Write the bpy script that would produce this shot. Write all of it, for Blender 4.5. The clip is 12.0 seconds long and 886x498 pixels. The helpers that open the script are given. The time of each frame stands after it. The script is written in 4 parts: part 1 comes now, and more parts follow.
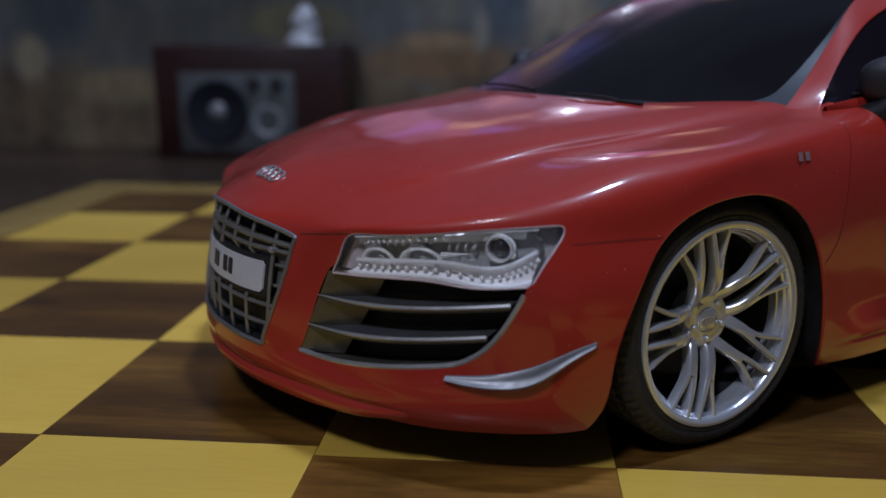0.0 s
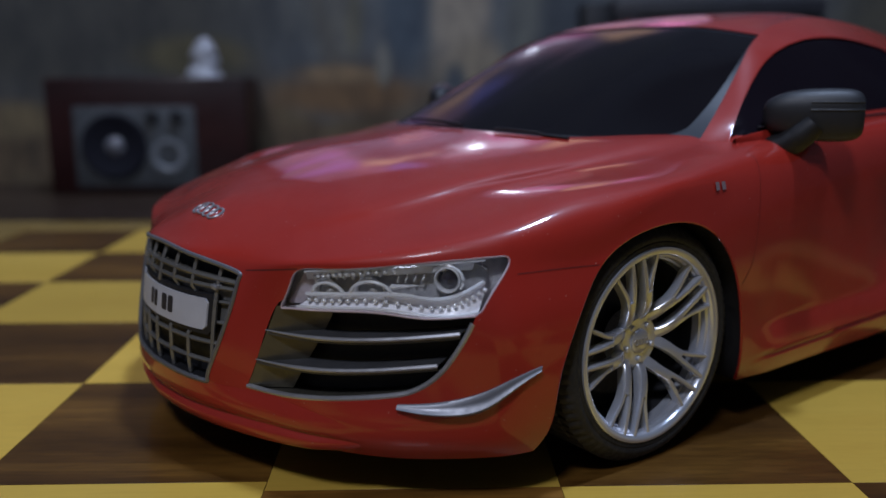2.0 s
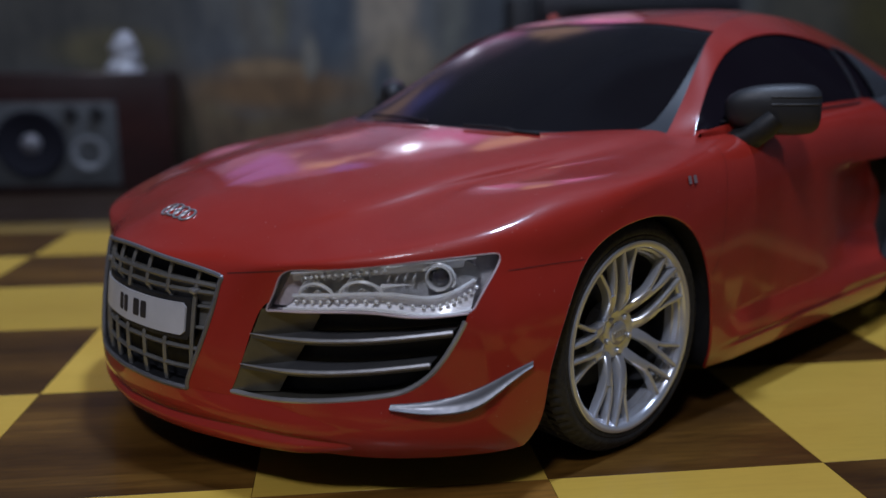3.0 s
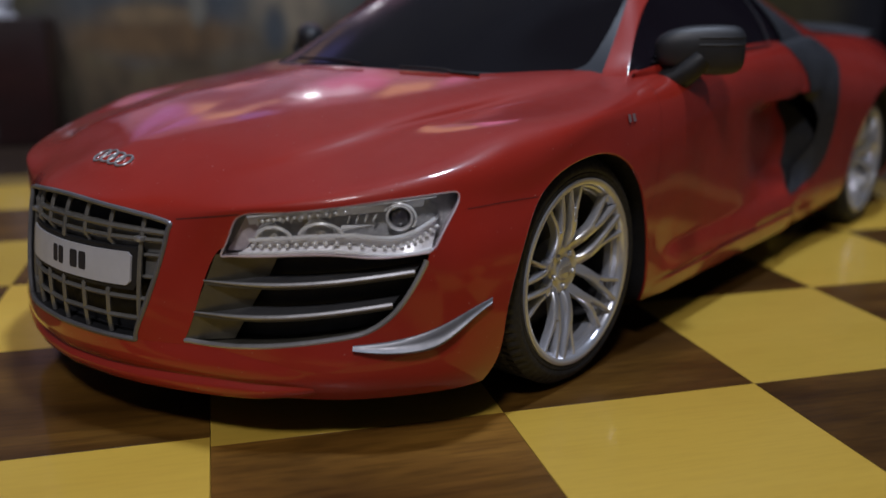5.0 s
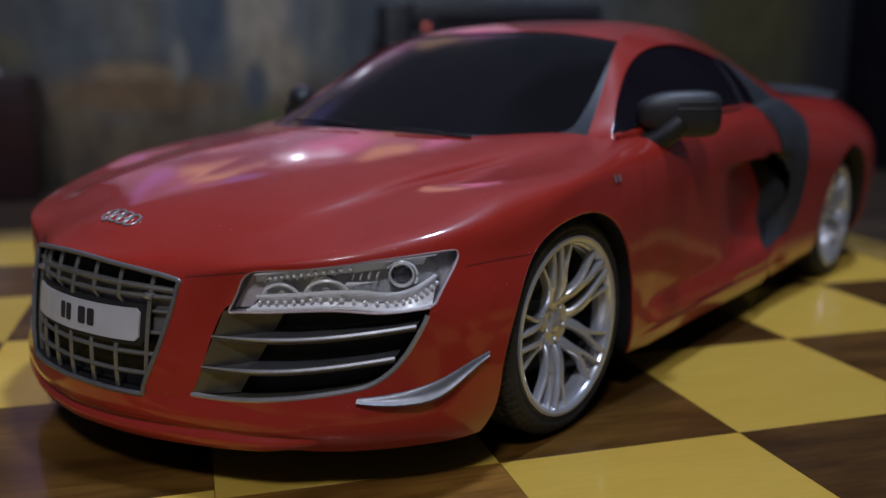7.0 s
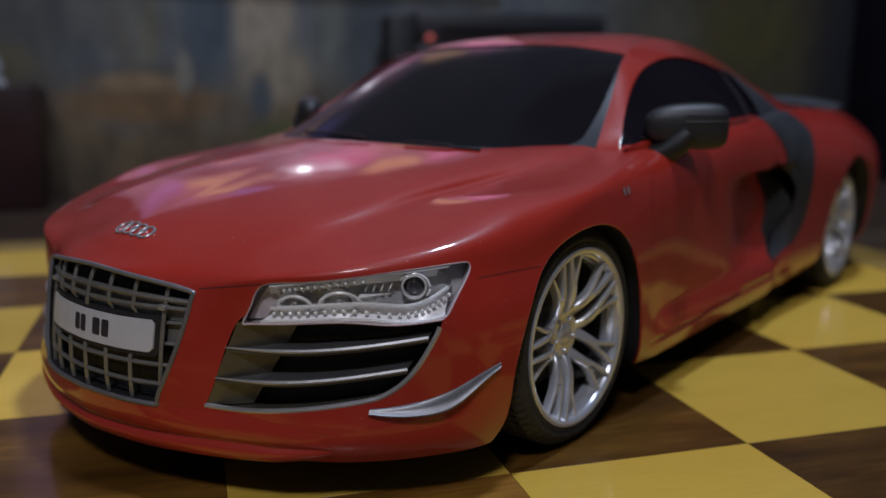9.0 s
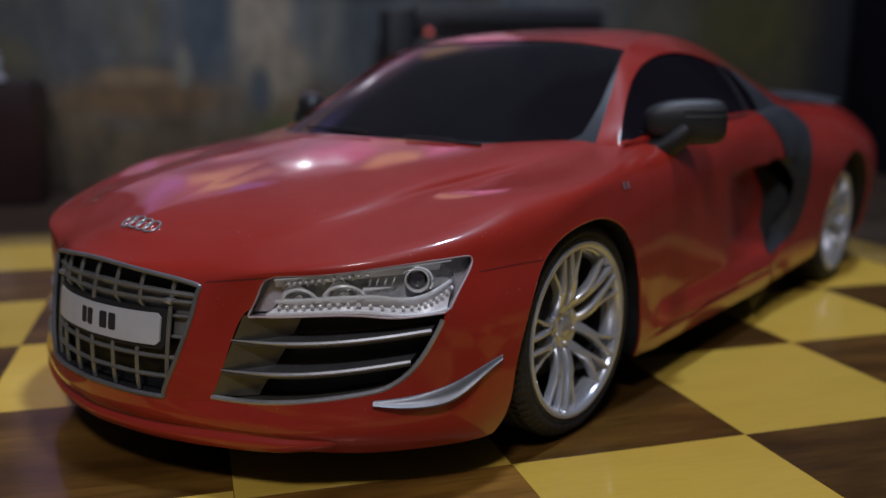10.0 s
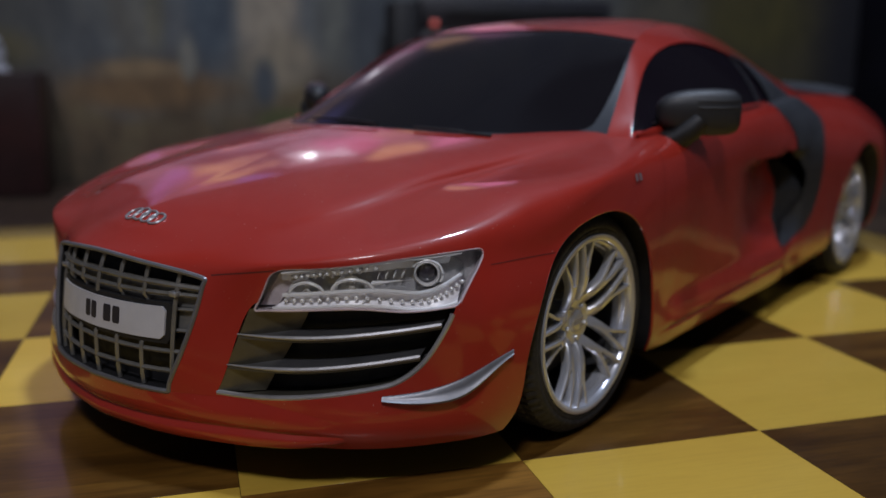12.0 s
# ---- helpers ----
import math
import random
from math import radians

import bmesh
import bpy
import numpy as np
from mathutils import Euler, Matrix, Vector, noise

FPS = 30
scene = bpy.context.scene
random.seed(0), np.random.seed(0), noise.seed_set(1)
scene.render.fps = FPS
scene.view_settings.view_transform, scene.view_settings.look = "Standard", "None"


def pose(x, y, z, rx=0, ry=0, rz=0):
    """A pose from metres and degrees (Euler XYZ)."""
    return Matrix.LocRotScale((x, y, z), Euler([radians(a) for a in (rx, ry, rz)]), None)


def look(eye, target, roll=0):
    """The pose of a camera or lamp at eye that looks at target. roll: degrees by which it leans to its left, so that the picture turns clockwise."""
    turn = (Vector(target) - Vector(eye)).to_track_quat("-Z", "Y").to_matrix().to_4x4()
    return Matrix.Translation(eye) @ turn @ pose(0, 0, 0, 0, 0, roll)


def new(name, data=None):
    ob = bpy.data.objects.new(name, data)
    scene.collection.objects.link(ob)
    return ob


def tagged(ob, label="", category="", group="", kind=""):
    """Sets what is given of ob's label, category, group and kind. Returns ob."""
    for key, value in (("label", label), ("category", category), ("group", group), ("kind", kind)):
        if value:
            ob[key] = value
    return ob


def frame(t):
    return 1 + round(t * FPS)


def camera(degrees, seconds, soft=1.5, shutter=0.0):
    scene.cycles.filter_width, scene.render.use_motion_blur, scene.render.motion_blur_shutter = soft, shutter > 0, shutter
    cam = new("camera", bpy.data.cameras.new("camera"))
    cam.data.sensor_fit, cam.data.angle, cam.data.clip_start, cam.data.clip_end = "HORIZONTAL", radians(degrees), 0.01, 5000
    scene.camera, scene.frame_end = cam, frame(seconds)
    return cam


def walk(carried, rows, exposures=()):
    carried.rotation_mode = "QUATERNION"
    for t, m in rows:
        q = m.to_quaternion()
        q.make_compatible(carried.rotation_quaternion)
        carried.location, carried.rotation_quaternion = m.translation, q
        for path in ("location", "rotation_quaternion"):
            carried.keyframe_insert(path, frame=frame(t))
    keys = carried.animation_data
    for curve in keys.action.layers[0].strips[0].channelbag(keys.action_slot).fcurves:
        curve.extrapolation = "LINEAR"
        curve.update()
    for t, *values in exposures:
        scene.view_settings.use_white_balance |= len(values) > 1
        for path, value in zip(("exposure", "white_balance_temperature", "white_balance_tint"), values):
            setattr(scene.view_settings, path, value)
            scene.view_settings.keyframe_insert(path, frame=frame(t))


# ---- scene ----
from mathutils.bvhtree import BVHTree

cam = camera(54.1, 12.0, soft=1.5)
cam.data.dof.use_dof = True
cam.data.dof.focus_distance = 0.147
cam.data.dof.aperture_fstop = 13.0
PATH = [
    (0, (0.08415, -0.13099, 0.06692), (0.03840, 0.35351, -0.04781), -0.05),
    (0.5, (0.08286, -0.13202, 0.06672), (0.04483, 0.35364, -0.04594), -0.07),
    (1, (0.08182, -0.13285, 0.06693), (0.05324, 0.35398, -0.04342), -0.25),
    (1.5, (0.08078, -0.13395, 0.06730), (0.07231, 0.35514, -0.03621), -0.09),
    (2, (0.07659, -0.13553, 0.06820), (0.08938, 0.35461, -0.02973), -0.10),
    (2.5, (0.07220, -0.13548, 0.06860), (0.10944, 0.35329, -0.02994), -0.23),
    (4.3, (0.05047, -0.12975, 0.06961), (0.15687, 0.34362, -0.05123), 0.02),
    (4.5, (0.05025, -0.13029, 0.06959), (0.16365, 0.34057, -0.05464), 0.01),
    (5, (0.05441, -0.13287, 0.06700), (0.17590, 0.33479, -0.06160), 0.01),
    (5.5, (0.05361, -0.13347, 0.06763), (0.18509, 0.33233, -0.05784), 0.19),
    (6, (0.05012, -0.13681, 0.06949), (0.18585, 0.32889, -0.05176), 0.29),
    (6.5, (0.04960, -0.13870, 0.06941), (0.18654, 0.33003, -0.03799), 0.20),
    (7, (0.04891, -0.13770, 0.06905), (0.18631, 0.33276, -0.02986), 0.18),
    (9, (0.04693, -0.13842, 0.06981), (0.18366, 0.33330, -0.02395), 0.18),
    (9.5, (0.04601, -0.13888, 0.06943), (0.18307, 0.33296, -0.02319), 0.12),
    (10, (0.04565, -0.14019, 0.07015), (0.18322, 0.33063, -0.02684), 0.17),
    (10.5, (0.04688, -0.13641, 0.06924), (0.18200, 0.33439, -0.03120), 0.15),
    (11, (0.04664, -0.13652, 0.06901), (0.18210, 0.33380, -0.03319), 0.18),
    (11.5, (0.04539, -0.13669, 0.06962), (0.18103, 0.33313, -0.03464), 0.24),
    (12, (0.04551, -0.13714, 0.06954), (0.18057, 0.33354, -0.03152), 0.19),
]
walk(cam, [(t, look(eye, target, roll)) for t, eye, target, roll in PATH],
     [(0.0, 0.0, 5650, 10), (2.5, 0.0, 5650, 10), (4.5, 0.05, 6500, 10), (5.5, 0.05, 6500, 10), (6.5, 0.05, 5950, 10), (9.0, 0.03, 6250, 10), (12.0, 0.05, 6350, 10)])

# ---- light ----
world = bpy.data.worlds.new("room_air")
scene.world = world
world.use_nodes = True
world.node_tree.nodes["Background"].inputs[0].default_value = (0.5, 0.55, 0.7, 1)
world.node_tree.nodes["Background"].inputs[1].default_value = 0.03
LAMP_AT = (-0.22, -0.72, 1.15)
LAMP_WATTS = 21.5
LAMP_COLOUR = (0.93, 0.93, 1.02)
TOP_LAMP_AT = (0.39, 0.04, 1.66)
TOP_LAMP_WATTS = 14.5
TOP_LAMP_COLOUR = (0.70, 0.80, 1.0)
SCREEN_GLOW = 1.8
scene.view_settings.exposure = 0.0


# ---- materials ----
def material(name, colour, rough=0.5, metal=0.0, coat=0.0, coat_rough=0.05, spec=0.5):
    m = bpy.data.materials.new(name)
    m.use_nodes = True
    b = m.node_tree.nodes["Principled BSDF"]
    b.inputs["Base Color"].default_value = (*colour, 1)
    b.inputs["Roughness"].default_value = rough
    b.inputs["Metallic"].default_value = metal
    b.inputs["Coat Weight"].default_value = coat
    b.inputs["Coat Roughness"].default_value = coat_rough
    b.inputs["Specular IOR Level"].default_value = spec
    return m


def node(m, kind, **values):
    n = m.node_tree.nodes.new(kind)
    for key, value in values.items():
        if key in n.inputs:
            n.inputs[key].default_value = value
    return n


def link(m, a, b):
    m.node_tree.links.new(a, b)


def bsdf(m):
    return m.node_tree.nodes["Principled BSDF"]


def coords(m, scale=(1, 1, 1), turn=(0, 0, 0), by_object=False):
    """Object coordinates, scaled; by_object: shifted by each object's random number."""
    c, p = node(m, "ShaderNodeTexCoord"), node(m, "ShaderNodeMapping")
    p.inputs["Scale"].default_value = scale
    p.inputs["Rotation"].default_value = turn
    link(m, c.outputs["Object"], p.inputs["Vector"])
    if by_object:
        info, mul = node(m, "ShaderNodeObjectInfo"), node(m, "ShaderNodeVectorMath")
        mul.operation = "SCALE"
        mul.inputs[0].default_value = (37.0, 53.0, 29.0)
        link(m, info.outputs["Random"], mul.inputs["Scale"])
        link(m, mul.outputs[0], p.inputs["Location"])
    return p.outputs[0]


def noise_of(m, vector, scale, detail=4.0, rough=0.55, distort=0.0):
    n = node(m, "ShaderNodeTexNoise", Scale=scale, Detail=detail, Roughness=rough, Distortion=distort)
    link(m, vector, n.inputs["Vector"])
    return n.outputs["Fac"]


def ramp(m, value, stops):
    r = node(m, "ShaderNodeValToRGB")
    e = r.color_ramp.elements
    while len(e) < len(stops):
        e.new(0.5)
    for item, (at, colour) in zip(e, stops):
        item.position, item.color = at, (*colour, 1)
    link(m, value, r.inputs[0])
    return r.outputs[0]


def blend(m, factor, a, b, mode="MIX"):
    x = node(m, "ShaderNodeMix")
    x.data_type, x.blend_type = "RGBA", mode
    for value, slot in ((factor, 0), (a, 6), (b, 7)):
        if isinstance(value, (int, float)):
            x.inputs[slot].default_value = value
        elif isinstance(value, tuple):
            x.inputs[slot].default_value = (*value, 1)
        else:
            link(m, value, x.inputs[slot])
    return x.outputs[2]


def relief(m, height, strength, distance, slot="Normal"):
    b = node(m, "ShaderNodeBump", Strength=strength, Distance=distance)
    link(m, height, b.inputs["Height"])
    link(m, b.outputs[0], bsdf(m).inputs[slot])


def red_plastic():
    m = material("red_plastic", (0.34, 0.022, 0.012), 0.36, coat=1.0, coat_rough=0.085, spec=0.25)
    v = coords(m)
    c = ramp(m, noise_of(m, v, 60, 3), [(0.3, (0.325, 0.020, 0.011)), (0.7, (0.355, 0.024, 0.014))])
    dust = ramp(m, noise_of(m, v, 1900, 2, 0.5), [(0.74, (0, 0, 0)), (0.78, (1, 1, 1))])
    link(m, blend(m, dust, c, (0.48, 0.24, 0.22)), bsdf(m).inputs["Base Color"])
    link(m, ramp(m, noise_of(m, v, 140, 5), [(0.3, (0.36, 0.36, 0.36)), (0.75, (0.52, 0.52, 0.52))]), bsdf(m).inputs["Roughness"])
    relief(m, noise_of(m, v, 90, 2), 0.05, 0.001)
    return m


def wood(name, dark, mid, light, grain, turn=(0, 0, 0), coat=0.6, rough=0.38, coat_rough=0.11, pore=0.8, stretch=0.09):
    m = material(name, mid, rough, coat=coat, coat_rough=coat_rough, spec=0.35)
    v = coords(m, (grain * stretch, grain, grain), turn, True)
    fine = coords(m, (110, 1100, 1100), turn, True)
    rings = noise_of(m, v, 1.0, 6, 0.62, 0.5)
    c = ramp(m, rings, [(0.28, dark), (0.5, mid), (0.74, light)])
    pores = ramp(m, noise_of(m, fine, 1.0, 3), [(0.38, (0.45, 0.42, 0.38)), (0.52, (1, 1, 1)), (0.68, (1.2, 1.18, 1.12))])
    c = blend(m, pore, c, pores, "MULTIPLY")
    info = node(m, "ShaderNodeObjectInfo")
    tone = ramp(m, info.outputs["Random"], [(0.0, (0.86, 0.86, 0.86)), (1.0, (1.1, 1.08, 1.05))])
    c = blend(m, 1.0, c, info.outputs["Color"], "MULTIPLY")
    link(m, blend(m, 1.0, c, tone, "MULTIPLY"), bsdf(m).inputs["Base Color"])
    smear = noise_of(m, coords(m, (22, 22, 22)), 1.0, 5)
    link(m, ramp(m, smear, [(0.3, (rough - 0.08,) * 3), (0.7, (rough + 0.1,) * 3)]), bsdf(m).inputs["Roughness"])
    relief(m, noise_of(m, coords(m, (150, 150, 150)), 1.0, 2), 0.06, 0.001)
    return m


def speckled(name, colour, rough, scale, amount=0.25, metal=0.0, coat=0.0, bump=0.0):
    m = material(name, colour, rough, metal, coat)
    v = coords(m)
    lo, hi = tuple(c * (1 - amount) for c in colour), tuple(min(1, c * (1 + amount)) for c in colour)
    link(m, ramp(m, noise_of(m, v, scale, 5), [(0.3, lo), (0.7, hi)]), bsdf(m).inputs["Base Color"])
    link(m, ramp(m, noise_of(m, v, scale * 3.1, 3), [(0.3, (rough * 0.8,) * 3), (0.7, (min(1, rough * 1.2),) * 3)]), bsdf(m).inputs["Roughness"])
    if bump:
        relief(m, noise_of(m, v, scale * 9, 2), bump, 0.001)
    return m


def clear_plastic():
    m = bpy.data.materials.new("clear_plastic")
    m.use_nodes = True
    t = m.node_tree
    t.nodes.clear()
    out, mix = t.nodes.new("ShaderNodeOutputMaterial"), t.nodes.new("ShaderNodeMixShader")
    clear, gloss, rim = t.nodes.new("ShaderNodeBsdfTransparent"), t.nodes.new("ShaderNodeBsdfGlossy"), t.nodes.new("ShaderNodeFresnel")
    clear.inputs[0].default_value = (0.985, 0.985, 0.99, 1)
    gloss.inputs["Roughness"].default_value = 0.04
    rim.inputs[0].default_value = 1.4
    t.links.new(rim.outputs[0], mix.inputs[0])
    t.links.new(clear.outputs[0], mix.inputs[1])
    t.links.new(gloss.outputs[0], mix.inputs[2])
    t.links.new(mix.outputs[0], out.inputs[0])
    return m


def mural_paint():
    """A dim painted landscape: slate sky, pale falls, brown and olive ground."""
    m = material("mural_paint", (0.1, 0.1, 0.1), 0.75)
    v = coords(m, (1, 1, 1))
    tall = coords(m, (1.0, 1.0, 0.45))
    big = ramp(m, noise_of(m, tall, 7.5, 4, 0.6, 0.6), [(0.30, (0.045, 0.055, 0.075)), (0.45, (0.085, 0.10, 0.125)), (0.58, (0.12, 0.13, 0.14)), (0.70, (0.17, 0.16, 0.135))])
    earth = ramp(m, noise_of(m, v, 16, 5, 0.6, 0.4), [(0.3, (0.050, 0.036, 0.022)), (0.5, (0.11, 0.078, 0.045)), (0.7, (0.16, 0.125, 0.07))])
    sep = node(m, "ShaderNodeSeparateXYZ")
    link(m, v, sep.inputs[0])
    add = node(m, "ShaderNodeMath")
    add.operation = "MULTIPLY_ADD"
    add.inputs[1].default_value, add.inputs[2].default_value = 0.16, -0.08
    link(m, noise_of(m, v, 9, 3), add.inputs[0])
    height = node(m, "ShaderNodeMath")
    height.operation = "ADD"
    link(m, sep.outputs[2], height.inputs[0])
    link(m, add.outputs[0], height.inputs[1])
    low = node(m, "ShaderNodeMapRange")
    low.inputs[1].default_value, low.inputs[2].default_value = 0.035, 0.085
    link(m, height.outputs[0], low.inputs[0])
    c = blend(m, low.outputs[0], earth, big)
    for x, z, wide, tall, colour in ((0.62, 0.05, 0.24, 0.34, (0.044, 0.036, 0.013)), (0.74, 0.05, 0.09, 0.40, (0.006, 0.006, 0.012)), (0.112, 0.125, 0.032, 0.085, (0.36, 0.31, 0.24)), (0.128, 0.078, 0.032, 0.030, (0.27, 0.23, 0.17)), (0.065, 0.125, 0.024, 0.075, (0.070, 0.092, 0.12)), (0.108, 0.058, 0.013, 0.026, (0.060, 0.075, 0.095)),
                                     (0.175, 0.11, 0.03, 0.06, (0.13, 0.135, 0.125)), (0.205, 0.10, 0.03, 0.12, (0.060, 0.070, 0.085)), (0.01, 0.052, 0.085, 0.020, (0.18, 0.108, 0.050)), (0.005, 0.070, 0.045, 0.010, (0.27, 0.185, 0.10)), (0.045, 0.078, 0.008, 0.022, (0.26, 0.25, 0.21)), (0.02, 0.115, 0.010, 0.035, (0.16, 0.15, 0.11)), (0.125, 0.026, 0.03, 0.012, (0.10, 0.11, 0.04)),
                                     (0.50, 0.11, 0.05, 0.06, (0.075, 0.070, 0.052)), (0.60, 0.12, 0.07, 0.05, (0.062, 0.053, 0.014)), (-0.24, 0.12, 0.26, 0.10, (0.062, 0.060, 0.052)), (-0.34, 0.10, 0.04, 0.05, (0.035, 0.042, 0.055)), (-0.28, 0.03, 0.06, 0.02, (0.17, 0.13, 0.07)), (-0.37, 0.055, 0.02, 0.025, (0.24, 0.20, 0.13)), (-0.12, 0.085, 0.06, 0.022, (0.11, 0.095, 0.05))):
        pos, stretch, d, g = (node(m, k) for k in ("ShaderNodeVectorMath", "ShaderNodeVectorMath", "ShaderNodeVectorMath", "ShaderNodeMapRange"))
        pos.operation, stretch.operation, d.operation = "SUBTRACT", "MULTIPLY", "LENGTH"
        link(m, v, pos.inputs[0])
        pos.inputs[1].default_value = (x, 0.0, z)
        link(m, pos.outputs[0], stretch.inputs[0])
        stretch.inputs[1].default_value = (1 / wide, 0.0, 1 / tall)
        link(m, stretch.outputs[0], d.inputs[0])
        g.interpolation_type = "SMOOTHSTEP"
        g.inputs[1].default_value, g.inputs[2].default_value, g.inputs[3].default_value, g.inputs[4].default_value = 0.4, 1.15, 0.95, 0.0
        link(m, d.outputs["Value"], g.inputs[0])
        c = blend(m, g.outputs[0], c, colour)
    strokes = ramp(m, noise_of(m, coords(m, (60, 60, 26)), 1.0, 4, 0.7), [(0.35, (0.6, 0.6, 0.62)), (0.65, (1.25, 1.2, 1.1))])
    link(m, blend(m, 0.7, c, strokes, "MULTIPLY"), bsdf(m).inputs["Base Color"])
    relief(m, noise_of(m, v, 300, 4), 0.2, 0.001)
    return m


def screen_picture():
    """The lit picture on the screen: soft fields of violet, rose, amber and white, with a hot spot for the bonnet's
    highlight.
    """
    m = bpy.data.materials.new("screen_picture")
    m.use_nodes = True
    t = m.node_tree
    t.nodes.clear()
    out, emit = t.nodes.new("ShaderNodeOutputMaterial"), t.nodes.new("ShaderNodeEmission")
    flat = coords(m, (1, 1, 1))
    wobble, shift, v = node(m, "ShaderNodeTexNoise", Scale=14.0, Detail=3.0), node(m, "ShaderNodeVectorMath"), node(m, "ShaderNodeVectorMath")
    shift.operation, v.operation = "MULTIPLY_ADD", "ADD"
    link(m, flat, wobble.inputs["Vector"])
    link(m, wobble.outputs["Color"], shift.inputs[0])
    shift.inputs[1].default_value, shift.inputs[2].default_value = (0.16, 0.0, 0.10), (-0.08, 0.0, -0.05)
    link(m, flat, v.inputs[0])
    link(m, shift.outputs[0], v.inputs[1])
    v = v.outputs[0]
    c = ramp(m, noise_of(m, v, 11.0, 2, 0.5, 0.4), [(0.36, (0.05, 0.045, 0.07)), (0.50, (0.14, 0.11, 0.16)), (0.62, (0.26, 0.13, 0.18)), (0.74, (0.42, 0.24, 0.20))])
    # the last field is a hot spot, added to make the bonnet's white highlight
    for x, z, size, colour in ((-0.17, 0.285, 0.06, (0.28, 0.15, 0.36)), (-0.09, 0.31, 0.045, (0.62, 0.37, 0.24)), (0.05, 0.28, 0.06, (0.45, 0.15, 0.28)), (0.10, 0.35, 0.05, (0.58, 0.34, 0.22)),
                               (-0.10, 0.385, 0.05, (0.16, 0.15, 0.42)), (0.17, 0.31, 0.045, (0.65, 0.22, 0.42)), (0.0, 0.30, 0.04, (0.8, 0.7, 0.85)), (0.0, 0.295, 0.010, (9.0, 9.0, 9.5))):
        g, pos, d = node(m, "ShaderNodeMapRange"), node(m, "ShaderNodeVectorMath"), node(m, "ShaderNodeVectorMath")
        pos.operation, d.operation = "SUBTRACT", "LENGTH"
        link(m, flat if size < 0.02 else v, pos.inputs[0])
        pos.inputs[1].default_value = (x, 0.0, z)
        link(m, pos.outputs[0], d.inputs[0])
        g.interpolation_type = "SMOOTHSTEP"
        g.inputs[1].default_value, g.inputs[2].default_value, g.inputs[3].default_value, g.inputs[4].default_value = size * 0.35, size, 1.0, 0.0
        link(m, d.outputs["Value"], g.inputs[0])
        c = blend(m, g.outputs[0], c, colour)
    link(m, c, emit.inputs[0])
    emit.inputs[1].default_value = SCREEN_GLOW
    t.links.new(emit.outputs[0], out.inputs[0])
    return m


def glowing(name, colour, strength):
    m = material(name, colour, 0.4)
    bsdf(m).inputs["Emission Color"].default_value = (*colour, 1)
    bsdf(m).inputs["Emission Strength"].default_value = strength
    return m


RED = red_plastic()
GLASS_DARK = material("tinted_plastic", (0.009, 0.008, 0.010), 0.12, spec=0.05)
WINDOW_DARK = material("tinted_window", (0.008, 0.006, 0.009), 0.14, spec=0.05)
FRAME_DARK = speckled("satin_black_plastic", (0.020, 0.021, 0.025), 0.5, 900, 0.05)
MARGIN = material("windscreen_margin", (0.020, 0.022, 0.028), 0.34, spec=0.28)
BLACK = speckled("black_plastic", (0.012, 0.012, 0.014), 0.55, 300)
BLADE = speckled("graphite_plastic", (0.029, 0.031, 0.037), 0.48, 180)
PERFORATED = speckled("perforated_plastic", (0.033, 0.036, 0.043), 0.4, 1500, 0.6, bump=0.8)
SILVER = speckled("silver_paint", (0.42, 0.42, 0.44), 0.36, 250, 0.12, 0.6)
ALLOY = speckled("alloy_paint", (0.66, 0.69, 0.77), 0.22, 3500, 0.04, 0.62, coat=0.4)
SLAT = speckled("dark_slat_paint", (0.10, 0.10, 0.105), 0.42, 250, 0.15, 0.6)
PANEL = speckled("panel_paint", (0.135, 0.125, 0.10), 0.42, 250, 0.15, 0.7)
SATIN = speckled("satin_silver_paint", (0.19, 0.19, 0.205), 0.4, 250, 0.1, 0.5)
COVER_EDGE = material("cover_edge", (0.60, 0.50, 0.54), 0.2, coat=0.8)
LAMP_LINING = speckled("lamp_lining", (0.93, 0.94, 0.98), 0.22, 500, 0.06, 0.15, coat=1.0, bump=0.4)
LAMP_DARK = speckled("lamp_back_lining", (0.92, 0.92, 0.96), 0.2, 700, 0.2, 0.0, coat=1.0, bump=1.0)
BAND = speckled("bead_tray", (0.94, 0.93, 0.99), 0.2, 900, 0.06, 0.0, coat=1.0)
GREY = speckled("grey_paint", (0.24, 0.235, 0.225), 0.38, 250, 0.15, 0.55)
CHROME = speckled("bright_chrome", (0.97, 0.98, 1.0), 0.15, 300, 0.03, 0.3, coat=1.0)
LENS = material("dark_lens", (0.035, 0.03, 0.04), 0.12, coat=1.0)
BEAD = material("bright_bead", (1.0, 1.0, 1.0), 0.2, metal=0.3, coat=1.0)
SMOKED = speckled("smoked_lining", (0.55, 0.49, 0.53), 0.3, 300, coat=0.5)
RUBBER = speckled("tyre_rubber", (0.018, 0.018, 0.019), 0.72, 400, 0.3, bump=0.15)
BADGE = material("badge_grey", (0.20, 0.14, 0.15), 0.4)
SEAM = material("shadow_gap", (0.10, 0.009, 0.007), 0.7)
CLEAR = clear_plastic()
PLATE = speckled("plate_white", (0.52, 0.53, 0.59), 0.4, 250, 0.05)
PRINT = material("plate_print", (0.02, 0.02, 0.03), 0.5)
WALNUT = wood("walnut_veneer", (0.030, 0.012, 0.002), (0.092, 0.041, 0.007), (0.21, 0.102, 0.018), 48, pore=0.4, coat=0.3, stretch=0.2)
MAPLE = wood("maple_veneer", (0.53, 0.330, 0.048), (0.585, 0.378, 0.056), (0.63, 0.415, 0.068), 24, pore=0.07, coat=0.35, stretch=0.3)
